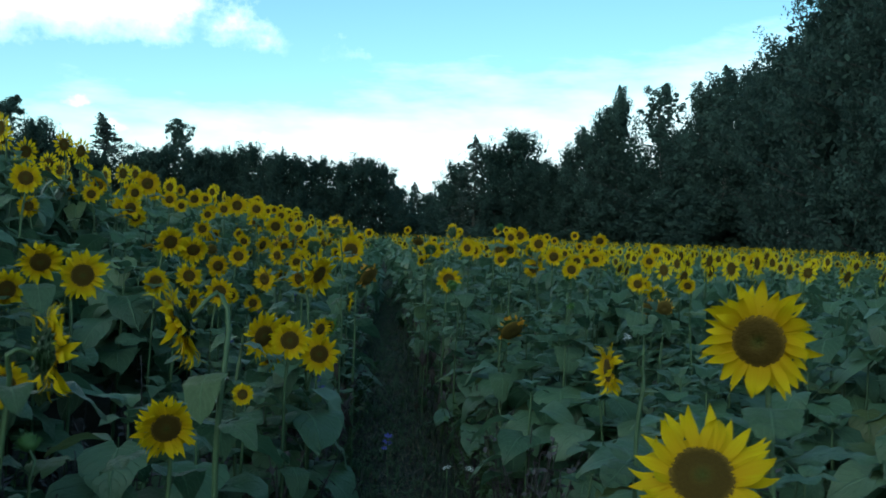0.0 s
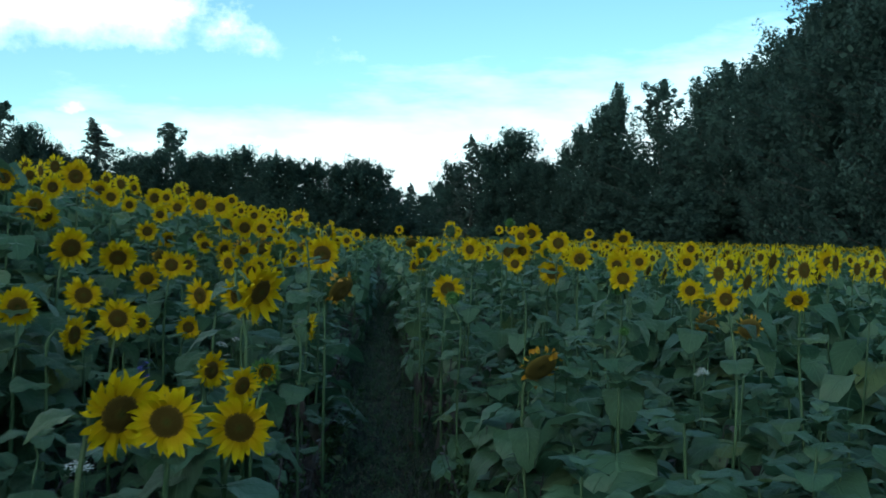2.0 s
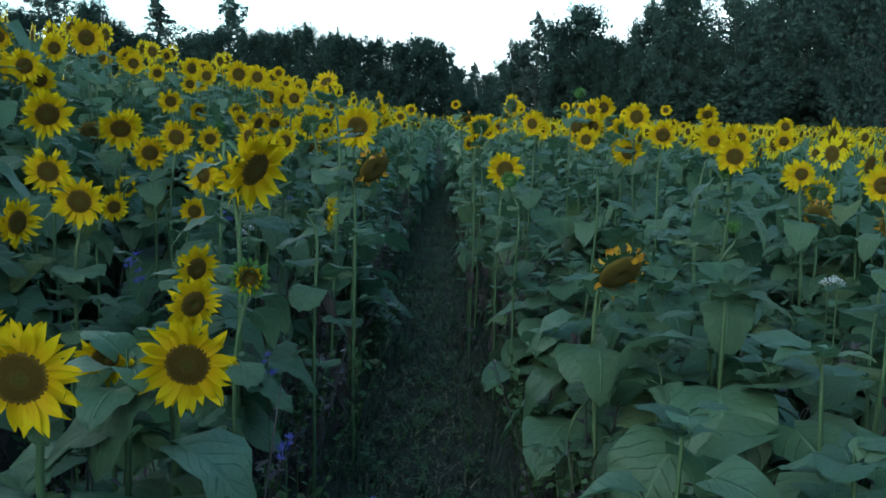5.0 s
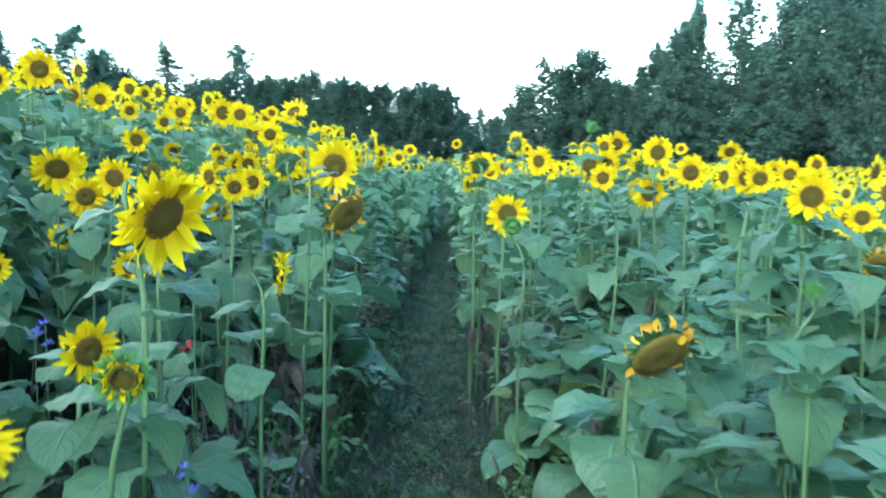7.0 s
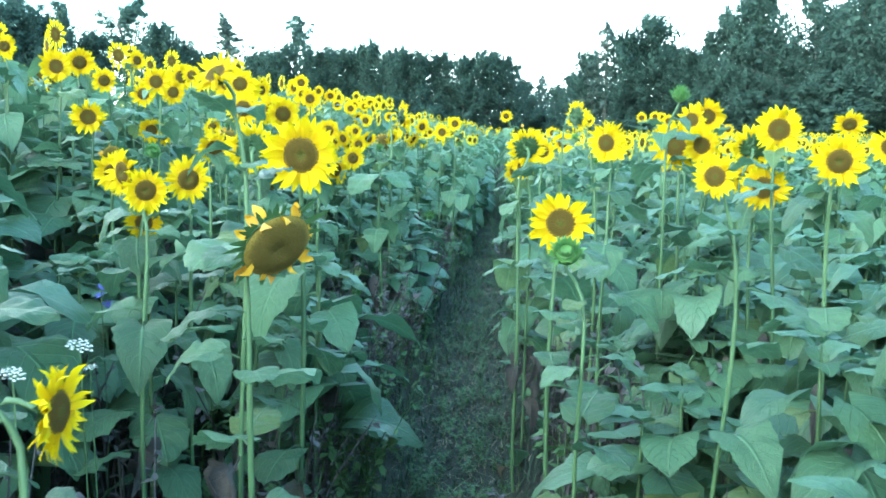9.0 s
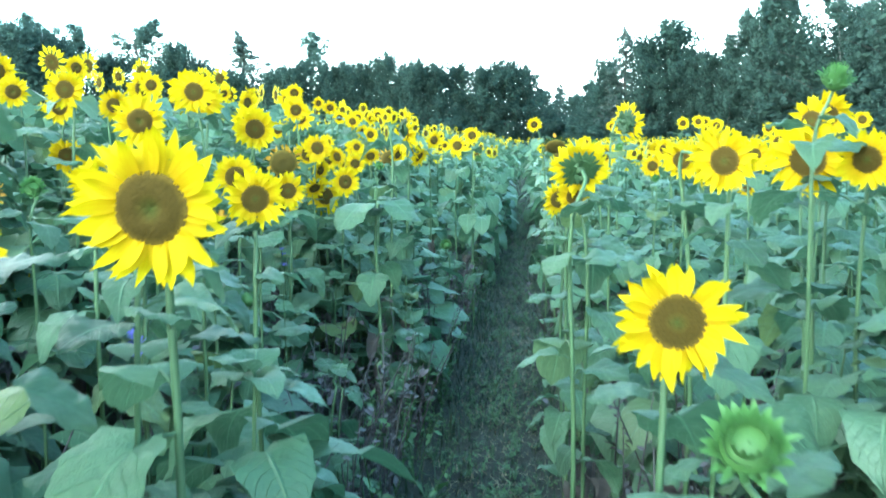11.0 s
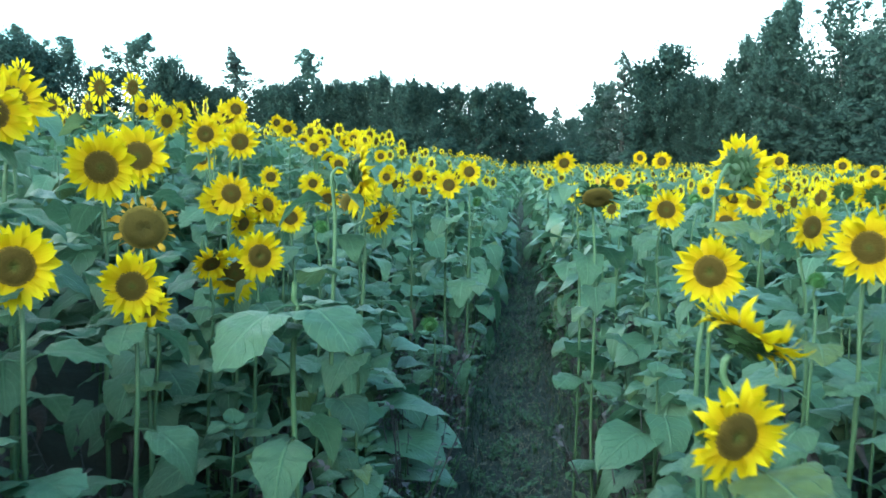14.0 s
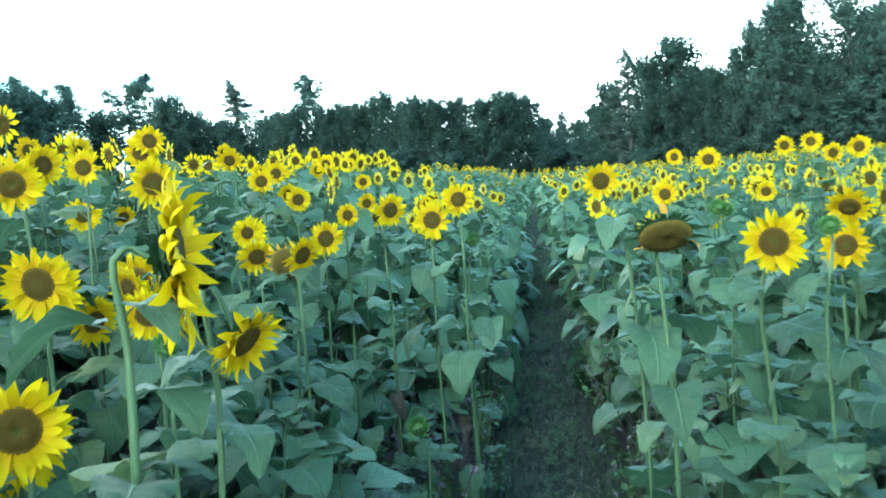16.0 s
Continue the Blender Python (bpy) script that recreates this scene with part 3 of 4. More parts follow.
    for k in range(many):
        f = 0.10 + 0.76 * (k + r.uniform(-0.3, 0.3)) / many
        i = min(n - 2, max(0, int(f * 12)))
        p = line[i].lerp(line[i + 1], r.random()) if f < 0.93 else line[i]
        size = (0.07 + 0.21 * math.sin(math.pi * (0.20 + 0.76 * f))) * r.uniform(0.8, 1.18) * (0.8 + 0.9 * min(d, 0.28)) * (0.70 if f < 0.68 else 0.60)
        azimuth = turn_at + 137.5 * k + r.uniform(-20, 20)
        # blades by the footpath turn away from the tread
        if abs(u) < 0.62 and math.cos(radians(azimuth)) * u < -0.35 * abs(u):
            size *= 0.66
            if f < 0.50 and abs(u) < 0.50 and r.random() < 0.55:
                azimuth, size = azimuth + 180 + r.uniform(-50, 50), size * 1.3
        if f < 0.36 and r.random() < 0.55:
            # the lowest leaves are withered and hang down the stalk
            part("leaf", r.choice(LEAF_DRY_MESHES), root, Matrix.Translation(p) @ pose(0, 0, 0, 0, 0, azimuth) @ pose(0, 0, 0, r.uniform(-20, 20), r.uniform(25, 60), 0) @ Matrix.Scale(size * 0.75, 4), "withered brown leaf")
            continue
        part("leaf", r.choice(LEAF_MESHES), root, Matrix.Translation(p) @ pose(0, 0, 0, 0, 0, azimuth) @ pose(0, 0, 0, r.uniform(-14, 14), r.uniform(-22, 26) + 22 * (1 - f) - 12, 0) @ Matrix.Scale(size, 4))
    if kind == "cut":
        for way_round, dip, size in ((-118, 22, 0.25), (-35, 15, 0.22), (60, 8, 0.17), (5, 20, 0.2)):
            part("leaf", LEAF_MESHES[1], root, Matrix.Translation(line[-6]) @ pose(0, 0, 0, 0, 0, way_round) @ pose(0, 0, 0, 0, dip, 0) @ Matrix.Diagonal((size, size * 1.1, size, 1)))
    if kind == "leafy":
        for k in range(5):
            part("leaf", r.choice(LEAF_MESHES), root, Matrix.Translation(line[-1 - k % 2]) @ pose(0, 0, 0, 0, 0, 72 * k + r.uniform(-20, 20)) @ pose(0, 0, 0, 0, r.uniform(-60, -15), 0) @ Matrix.Scale(r.uniform(0.06, 0.11), 4))
    planted.append((base_x, base_y, x, y))


# ---- sunflowers along the footpath ----
plant(1.19, 4.92, 1.175, 0.25, -9, -38)
plant(-0.21, 5.47, 1.26, 0.24, 131, 0)
plant(0.11, 5.43, 1.35, 0.20, -72, 25, "shaggy")
plant(1.135, 5.74, 1.25, 0.145, -78, 5)
plant(1.45, 5.52, 1.36, 0.28, -25, 8)
plant(0.01, 5.66, 1.06, 0.18, 30, 15)
plant(-0.58, 5.95, 1.10, 0.15, 27, 0)
plant(-0.07, 6.67, 0.99, 0.09, 9, -10)
plant(-0.05, 6.86, 1.19, 0.20, 52, 10)
plant(0.056, 6.855, 1.178, 0.168, 15, 5)
plant(-0.98, 6.92, 1.44, 0.19, 32, 25)
plant(-1.33, 7.31, 1.30, 0.20, 49, 10)
plant(0.08, 7.35, 1.075, 0.195, 12, 10)
plant(0.07, 7.40, 1.18, 0.12, 55, 10)
plant(-1.09, 7.54, 1.37, 0.25, 35, 0)
plant(-0.19, 7.56, 1.02, 0.13, 31, 15)
plant(0.02, 7.87, 1.155, 0.11, 20, 0, "half")
plant(-0.97, 8.15, 1.33, 0.16, 38, 5)
plant(-0.77, 8.18, 1.23, 0.16, 77, 5)
plant(-0.315, 8.37, 1.092, 0.16, 58, 5)
plant(1.61, 8.30, 1.42, 0.11, -21, 5)
plant(-0.125, 8.34, 1.40, 0.24, 66, 22, "shaggy")
plant(1.89, 8.37, 1.42, 0.10, -23, 25)
plant(-0.69, 8.38, 1.28, 0.17, 13, 10)
plant(0.95, 8.47, 1.13, 0.17, 30, 38, "drooping")
plant(1.28, 8.54, 1.27, 0.05, -21, -50, "bud")
plant(-0.67, 8.56, 1.25, 0.10, 37, 10)
plant(1.28, 8.60, 1.48, 0.12, -14, 10)
plant(-0.29, 8.63, 1.36, 0.18, -25, 20)
plant(1.27, 8.65, 1.43, 0.06, -21, -40, "bud")
plant(-0.97, 8.69, 1.35, 0.17, 19, 8)
plant(-2.09, 8.87, 1.91, 0.21, 25, 5)
plant(-0.03, 8.88, 1.23, 0.13, 95, 0)
plant(1.88, 8.95, 1.27, 0.12, -7, 20, "drooping")
plant(-1.29, 9.24, 1.55, 0.22, 40, 20)
plant(-2.27, 9.26, 1.75, 0.16, 35, 5)
plant(-0.68, 9.35, 1.33, 0.19, -27, 5)
plant(-0.027, 9.625, 1.37, 0.19, 55, 30, "drooping")
plant(-0.82, 9.60, 1.15, 0.14, 14, 8)
plant(1.42, 9.81, 1.53, 0.12, -5, 8)
plant(-1.00, 9.83, 1.47, 0.17, 13, 10)
plant(-1.18, 9.94, 1.39, 0.18, 26, 12)
plant(0.53, 10.28, 1.305, 0.10, -4, -35, "bud")
plant(-0.34, 10.01, 1.75, 0.13, -18, -40)
plant(1.58, 10.06, 1.55, 0.11, -14, 8)
plant(-1.39, 10.12, 1.21, 0.12, -140, 0)
plant(-1.94, 10.15, 1.80, 0.19, 42, 5)
plant(0.89, 10.18, 1.52, 0.12, -12, 5)
plant(-2.01, 10.20, 1.80, 0.20, 38, 5)
plant(-1.46, 10.21, 1.50, 0.24, 28, 30)
plant(1.90, 10.22, 1.39, 0.14, -8, 0)
plant(-0.67, 10.25, 1.44, 0.14, 35, 8)
plant(-2.30, 10.26, 1.90, 0.16, 29, 5)
plant(-0.29, 10.49, 1.548, 0.25, 10, 5)
plant(-1.97, 10.34, 1.74, 0.18, 41, 15)
plant(1.56, 10.41, 1.53, 0.06, -8, -40, "bud")
plant(2.05, 10.44, 1.19, 0.14, -14, 30, "drooping")
plant(-0.87, 10.47, 1.48, 0.17, -26, 5)
plant(-0.84, 10.54, 1.32, 0.13, 23, 8)
plant(-1.61, 10.57, 1.53, 0.19, 33, 25)
plant(-0.71, 10.59, 1.46, 0.16, 41, 3)
plant(1.68, 10.73, 1.56, 0.15, -7, 8)
plant(-2.71, 10.74, 1.94, 0.15, 46, 5)
plant(-2.46, 10.75, 2.00, 0.17, 16, 5)
plant(0.475, 10.84, 1.341, 0.222, -1, 3)
plant(1.58, 10.85, 1.54, 0.18, -10, 5)
plant(2.05, 10.86, 1.36, 0.19, -24, 5)
plant(2.17, 10.87, 1.28, 0.18, 157, -10)
plant(1.33, 10.90, 1.56, 0.18, -1, 8)
plant(-2.23, 10.94, 1.96, 0.17, 45, 5)
plant(-0.71, 11.10, 1.56, 0.21, -147, -10)
plant(3.07, 11.28, 1.58, 0.19, -14, 5)
plant(-1.41, 11.31, 1.45, 0.17, 23, 5)
plant(0.885, 11.75, 1.81, 0.10, 14, -60, "bud")
plant(1.23, 11.44, 1.67, 0.19, 1, 6)
plant(-0.56, 11.46, 1.52, 0.17, 35, 5)
plant(0.60, 11.49, 1.61, 0.16, -24, 5)
plant(-2.30, 11.49, 1.47, 0.16, 35, 10, "drooping")
plant(1.20, 11.52, 1.45, 0.20, -13, 5)
plant(-1.07, 11.55, 1.56, 0.16, 29, 25)
plant(0.90, 12.2, 1.61, 0.25, -16, 10)
plant(-0.95, 11.58, 1.73, 0.16, 23, 8)
plant(-2.38, 11.60, 2.09, 0.25, 23, 10)
plant(-0.96, 11.92, 1.43, 0.16, 23, 15, "drooping")
plant(1.21, 11.95, 1.61, 0.20, 167, -30)
plant(-1.19, 11.96, 1.58, 0.16, 32, 10, "drooping")
plant(1.19, 11.99, 1.47, 0.16, 1, 5)
plant(-1.61, 12.00, 1.53, 0.09, 44, -30, "bud")
plant(0.60, 12.00, 1.62, 0.20, 49, 0)
plant(0.23, 12.03, 1.59, 0.19, -169, -25)
plant(-2.00, 12.07, 1.70, 0.19, 24, 10)
plant(0.21, 12.10, 1.50, 0.12, -1, 15)
plant(-1.93, 12.17, 1.51, 0.12, 34, 10, "drooping")
plant(-0.96, 12.46, 1.53, 0.10, 32, 15)
plant(-2.22, 12.48, 1.10, 0.14, 31, 10)
plant(-2.03, 12.52, 1.10, 0.14, -156, 0)
plant(-2.53, 12.60, 2.00, 0.19, 22, 5)
plant(0.11, 12.63, 1.47, 0.14, 30, 5)
plant(0.13, 12.72, 1.58, 0.16, 114, -58)
plant(-1.57, 12.73, 1.57, 0.22, 62, 20)
plant(-2.01, 12.78, 1.93, 0.18, 19, 5)
plant(-2.15, 12.97, 1.65, 0.17, 43, 5)
plant(1.11, 13.09, 1.78, 0.21, -8, 20)
plant(-2.30, 13.15, 1.88, 0.17, 17, 5)
plant(-2.37, 13.52, 1.63, 0.16, 25, 5)
plant(-2.00, 13.56, 1.61, 0.18, 12, 20)
plant(-1.61, 13.58, 1.54, 0.25, 33, 5)
plant(0.16, 13.73, 1.57, 0.18, -9, 3)
plant(0.92, 13.77, 1.63, 0.16, -2, 5)
plant(-1.93, 13.78, 1.99, 0.23, 22, 5)
plant(-1.45, 13.88, 1.46, 0.21, 31, 8)
plant(-2.52, 13.96, 1.94, 0.19, 37, 5)
plant(-0.99, 13.99, 1.51, 0.21, 20, 0, "cut")
plant(-1.99, 13.99, 1.97, 0.25, 23, 5)
plant(-2.15, 14.07, 1.72, 0.07, 25, -30, "bud")
plant(2.07, 14.08, 1.78, 0.21, -5, 30)
plant(1.22, 14.10, 1.68, 0.16, -17, 25)
plant(0.61, 14.15, 1.61, 0.22, -24, 10)
plant(0.48, 14.16, 1.51, 0.06, -5, -50, "bud")
plant(0.98, 14.17, 1.62, 0.21, -18, 5)
plant(-1.63, 14.26, 1.61, 0.20, 29, 20, "drooping")
plant(-1.66, 14.32, 1.33, 0.18, 42, 5)
plant(-1.83, 14.33, 1.81, 0.27, 20, 10)
plant(-3.06, 14.42, 2.21, 0.16, 53, 0)
plant(-0.955, 14.52, 1.80, 0.26, 115, 0, "shaggy")
plant(-1.385, 14.65, 1.49, 0.205, 39, 0)
plant(-2.40, 14.62, 2.06, 0.30, 31, 5)
plant(-0.91, 14.64, 1.64, 0.15, 76, 35)
plant(0.32, 14.66, 1.83, 0.25, 140, -5)
plant(0.99, 14.67, 1.45, 0.11, 3, 0)
plant(-1.60, 14.69, 1.45, 0.17, 47, 40)
plant(0.59, 14.89, 1.63, 0.19, 31, 5)
plant(-1.61, 14.91, 1.39, 0.26, 49, 3)
plant(-1.27, 15.00, 1.58, 0.07, 40, -40, "bud")
plant(-1.57, 15.43, 1.60, 0.16, 17, 12)
plant(-2.36, 15.47, 1.88, 0.32, 22, 5)
plant(-3.25, 15.52, 2.17, 0.27, 39, 5)
plant(-1.95, 15.52, 1.67, 0.24, 22, 8)
plant(-0.19, 15.72, 1.71, 0.18, 10, 50, "drooping")
plant(0.99, 15.69, 1.74, 0.17, 166, -30)
plant(-1.80, 15.72, 1.65, 0.17, -21, 15)
plant(-1.94, 15.73, 1.55, 0.17, 64, 15)
plant(0.25, 15.87, 1.70, 0.07, -8, -30, "bud")
plant(-0.36, 15.89, 1.87, 0.12, 13, 10)
plant(0.13, 16.09, 1.65, 0.21, -9, 5)
plant(1.35, 16.09, 1.73, 0.19, -13, 5)
plant(-2.04, 16.18, 1.64, 0.23, -11, 15)
plant(0.57, 16.34, 1.69, 0.17, -5, 5)
plant(-2.50, 16.58, 2.09, 0.16, 16, 5)
plant(-1.57, 16.58, 1.67, 0.18, 62, 25)
plant(2.01, 16.64, 1.90, 0.15, -23, 5)
plant(-1.67, 16.65, 1.64, 0.16, 8, 15, "drooping")
plant(0.02, 16.75, 1.74, 0.08, 8, -30, "bud")
plant(0.05, 16.76, 1.73, 0.07, 6, -30, "bud")
plant(-1.89, 16.86, 1.66, 0.18, 29, 25)
plant(1.10, 16.87, 1.75, 0.19, 167, -30)
plant(0.49, 16.92, 1.56, 0.20, -9, 5)
plant(-2.77, 16.94, 1.90, 0.18, 27, 5)
plant(0.54, 17.07, 1.70, 0.19, -15, 35)
plant(-3.23, 17.32, 2.17, 0.23, 66, 5)
plant(-1.09, 17.36, 1.84, 0.17, 16, 5)
plant(1.93, 17.37, 1.64, 0.19, -21, 5)
plant(-1.24, 17.43, 1.75, 0.20, 21, -10)
plant(-2.21, 17.47, 1.75, 0.15, 25, 10)
plant(-1.84, 17.59, 1.69, 0.20, 35, 5)
plant(-1.52, 17.70, 1.81, 0.19, 43, 10)
plant(-1.10, 17.72, 1.63, 0.08, 8, -30, "bud")
plant(-2.32, 17.74, 1.74, 0.20, 13, 5)
plant(-2.91, 17.82, 2.05, 0.30, 28, 5)
plant(-3.75, 17.91, 2.31, 0.17, 47, 5)
plant(-3.14, 18.10, 2.25, 0.23, 13, 0)
plant(-3.56, 18.12, 2.28, 0.23, 84, 0)
plant(1.91, 18.56, 1.63, 0.16, -7, 20)
plant(-2.62, 18.62, 2.04, 0.18, 19, 5)
plant(-2.99, 18.96, 2.21, 0.18, 24, 20)
plant(-2.55, 19.04, 1.91, 0.19, 22, 0)
plant(-2.70, 19.05, 2.10, 0.17, 25, 5)
plant(1.95, 19.17, 1.70, 0.17, -19, 5)
plant(1.92, 19.65, 1.88, 0.16, -14, 5)
plant(-2.97, 19.78, 2.14, 0.17, 25, 5)
plant(-3.23, 19.99, 2.15, 0.17, 16, 5)
plant(0.20, 19.99, 1.98, 0.19, -6, 5)
plant(1.22, 20.07, 1.99, 0.18, -5, 5)
plant(1.83, 20.45, 1.96, 0.17, -5, 5)
plant(1.17, 20.73, 1.97, 0.18, 10, 5)
plant(-3.05, 21.03, 2.23, 0.18, 15, 5)
plant(1.08, 21.13, 2.08, 0.18, -14, 5)
plant(-3.18, 21.18, 2.19, 0.19, 24, 20)
plant(0.90, 21.29, 2.07, 0.18, 0, 5)
plant(0.01, 21.43, 2.05, 0.16, -1, 5)
plant(1.19, 21.58, 2.09, 0.16, 2, 5)
plant(-2.97, 21.84, 2.06, 0.18, 14, 5)
plant(-3.57, 23.25, 2.30, 0.18, 16, 5)

plant(0.99, 11.86, 1.61, 0.17, -16, 8, leaves=7)
plant(1.77, 12.01, 1.62, 0.17, -24, 12, leaves=7)
plant(-2.77, 12.48, 2.10, 0.14, 30, 5, leaves=7)
plant(1.01, 12.81, 1.75, 0.17, -24, 2, leaves=7)
plant(2.45, 12.88, 1.56, 0.17, -24, 12, leaves=7)
plant(-2.64, 13.27, 1.97, 0.17, 38, 8, leaves=7)
plant(-2.11, 13.73, 1.69, 0.14, 10, 5, leaves=7)
plant(-3.18, 13.84, 2.14, 0.23, 38, 18, leaves=7)
plant(2.70, 13.91, 1.69, 0.17, -10, 8, leaves=7)
plant(-3.59, 14.12, 2.16, 0.24, 18, 2, leaves=7)
plant(-2.98, 15.17, 2.16, 0.18, 24, 5, leaves=7)
plant(-1.80, 15.30, 1.71, 0.21, 10, 8, leaves=7)
plant(-2.06, 15.57, 1.99, 0.19, 24, 5, leaves=7)
plant(-1.77, 15.80, 1.60, 0.14, 18, 8, leaves=7)
plant(-2.59, 16.03, 1.47, 0.12, 24, 8, leaves=7)
plant(2.05, 16.30, 1.74, 0.14, -24, 18, leaves=7)
plant(2.38, 16.51, 1.63, 0.17, -10, 12, leaves=7)
plant(1.21, 17.13, 1.50, 0.17, 4, 5, leaves=7)
plant(-2.41, 17.21, 1.79, 0.16, 18, 5, leaves=7)
plant(-1.73, 17.64, 1.80, 0.13, 30, 8, leaves=7)
plant(-3.05, 18.06, 2.31, 0.21, 10, 18, leaves=7)
plant(-0.14, 18.35, 1.78, 0.15, -10, 2, leaves=7)
plant(-3.47, 18.39, 1.88, 0.16, 24, 18, leaves=7)
plant(-2.72, 19.29, 1.95, 0.18, 46, 8, leaves=7)
plant(1.91, 19.36, 1.62, 0.14, 4, 5, leaves=7)
plant(2.60, 19.46, 1.78, 0.14, -4, 12, leaves=7)
plant(-3.44, 19.82, 2.32, 0.17, 38, 8, leaves=7)
plant(-2.34, 19.91, 1.85, 0.17, 30, 12, leaves=7)
plant(0.61, 20.23, 1.72, 0.17, -16, 5, leaves=7)
plant(-2.09, 20.81, 1.81, 0.14, 24, 8, leaves=7)


# ---- young plants between them ----
def young_plants():
    r = random.Random(21)
    tries = 0
    done = 0
    while done < 72 and tries < 4000:
        tries += 1
        y = r.uniform(5.2, 19.5)
        side = r.choice((-1, 1))
        u = side * (0.52 + abs(r.gauss(0, 0.55)))
        x = path_x(y) + u
        if min((x - a) ** 2 + (y - b) ** 2 for a, b, _, _ in planted) < 0.03:
            continue
        z = ground_z(x, y) + r.uniform(0.55, 0.95)
        plant(x, y, z, r.uniform(0.07, 0.11), r.uniform(-180, 180), r.uniform(-70, -20), "bud" if r.random() < 0.12 else "leafy", leaves=r.randint(8, 11))
        done += 1


young_plants()


# ---- the field beyond ----
def far_leaf(seed, fine):
    return leaf_shape(8 if fine == 2 else 5 if fine else 3, 5 if fine == 2 else 3, seed, fold=0.35, sag=0.5 + 0.1 * (seed % 4), stalk=False)


def far_plant(seed, fine, head=True):
    """A whole plant in one shape, one unit tall: materials 0 leaf, 1 petal, 2 disc, 3 stem."""
    r = random.Random(seed)
    s = Shape()
    s.tube([(0, 0, 0), (0.01, 0, 0.5), (0.0, 0.0, 0.93), (0, -0.03 * head, 0.99)], [0.010, 0.008, 0.006, 0.005] if head else [0.009, 0.007, 0.004, 0.001], 4 if fine else 3, 3)
    leaf = [far_leaf(seed * 5 + k, fine) for k in range(3)]
    for k in range(14 if fine else 8):
        f = (0.34 if fine == 2 else 0.16 if fine else 0.4) + (0.58 if fine == 2 else 0.76 if fine else 0.52) * (k + r.uniform(-0.3, 0.3)) / (14 if fine else 8)
        size = (0.10 + 0.14 * math.sin(math.pi * (0.18 + 0.68 * f))) * r.uniform(0.8, 1.2) * (1.0 if fine else 1.35)
        s.add(r.choice(leaf), Matrix.Translation((0, 0, f)) @ pose(0, 0, 0, 0, 0, 137.5 * k + r.uniform(-25, 25)) @ pose(0, 0, 0, r.uniform(-15, 15), r.uniform(-20, 30), 0) @ Matrix.Scale(size, 4), 0)
    if not head:
        for k in range(6):
            s.add(r.choice(leaf), Matrix.Translation((0, 0, r.uniform(0.9, 0.98))) @ pose(0, 0, 0, 0, 0, 60 * k + r.uniform(-20, 20)) @ pose(0, 0, 0, 0, r.uniform(-60, -10), 0) @ Matrix.Scale(r.uniform(0.06, 0.11), 4), 0)
    if head:
        d = r.uniform(0.12, 0.16)
        way, turn = face_turn(max(-34, min(34, r.gauss(0, 24))), r.gauss(10, 16))
        at = Matrix.Translation(Vector((0, -0.03, 1.0)) + way * 0.03) @ turn @ Matrix.Diagonal((d, d, d, 1))
        s.add(disc_shape(0.23, 0.04, 2, 10 if fine else 6), at, 2)
        n = 15 if fine else 9
        for k in range(n):
            q, long = 2 * math.pi * k / n + r.uniform(-0.1, 0.1), r.uniform(0.43, 0.55)
            c, m = math.cos(q), math.sin(q)
            wide = 0.065 if fine else 0.10
            lift = r.uniform(-0.06, 0.06)
            at_v = len(s.v)
            for p in ((0.19 * c, 0.19 * m, 0), (0.36 * c - wide * m, 0.36 * m + wide * c, lift * 0.4), (long * c, long * m, lift), (0.36 * c + wide * m, 0.36 * m - wide * c, lift * 0.4)):
                s.v.append(tuple(at @ Vector(p)))
                s.uv.append((0.5, 0.5))
            s.f.append((at_v, at_v + 1, at_v + 2, at_v + 3))
            s.m.append(1)
        cup = disc_shape(0.24, 0.0, 1, 6)
        s.add(cup, at @ pose(0, 0, -0.05, 180, 0, 0), 0)
    return s


FIELD_MATERIALS = [LEAF_FIELD, PETAL_FIELD, DISC, STEM]


def sow(x0, x1, y0, y1, count, test):
    x, y = rng.uniform(x0, x1, count), rng.uniform(y0, y1, count)
    keep = np.array([test(a, b) for a, b in zip(x, y)])
    return x[keep], y[keep]


def grow(name, fine, x, y, heads, low, high, label):
    n = len(x)
    shapes = [far_plant(k + (0 if fine else 50), fine, heads) for k in range(8)]
    z = np.array([ground_z(a, b) for a, b in zip(x, y)])
    tall = rng.uniform(low, high, n)
    size = np.stack([tall ** 0 * rng.uniform(0.95, 1.35, n)] * 2 + [tall], 1)
    m = turns(np.stack([x, y, z], 1), rng.normal(0, 0.25, n) if heads else rng.uniform(0, 6.3, n), size, rng.normal(0, 0.04, n), rng.uniform(0, 6.3, n))
    swarm(name, shapes, rng.integers(0, 8, n), m, FIELD_MATERIALS, label, "sunflower field")


def beside_path(x, y):
    u = x - path_x(y)
    return 4 < y < 19.0 and -2.7 < u < 2.1


def clear(x, y, gap):
    return abs(x - path_x(y)) > gap


# leafy stalks low among the flowers near the path
x, y = sow(-5, 5, 4.0, 22.0, 900, lambda a, b: clear(a, b, 0.52) and beside_path(a, b) and (rng.random() < 0.4 if -1.4 < a - path_x(b) < 0 else rng.random() < 0.85))
grow("sunflower_field", 2, x, y, False, 0.75, 1.15, "dense blue-green leafy sunflower stalks without flowers")
x, y = sow(-9, 9, 1.5, 30.0, 920, lambda a, b: clear(a, b, 0.44 if b < 24 else 0.32) and not beside_path(a, b) and abs(a - path_x(b)) < 9 and (b > 4 or abs(a - path_x(b)) > 1.3))
grow("sunflower_field", True, x, y, True, 1.46, 1.64, "dense rows of flowering sunflowers facing the path")
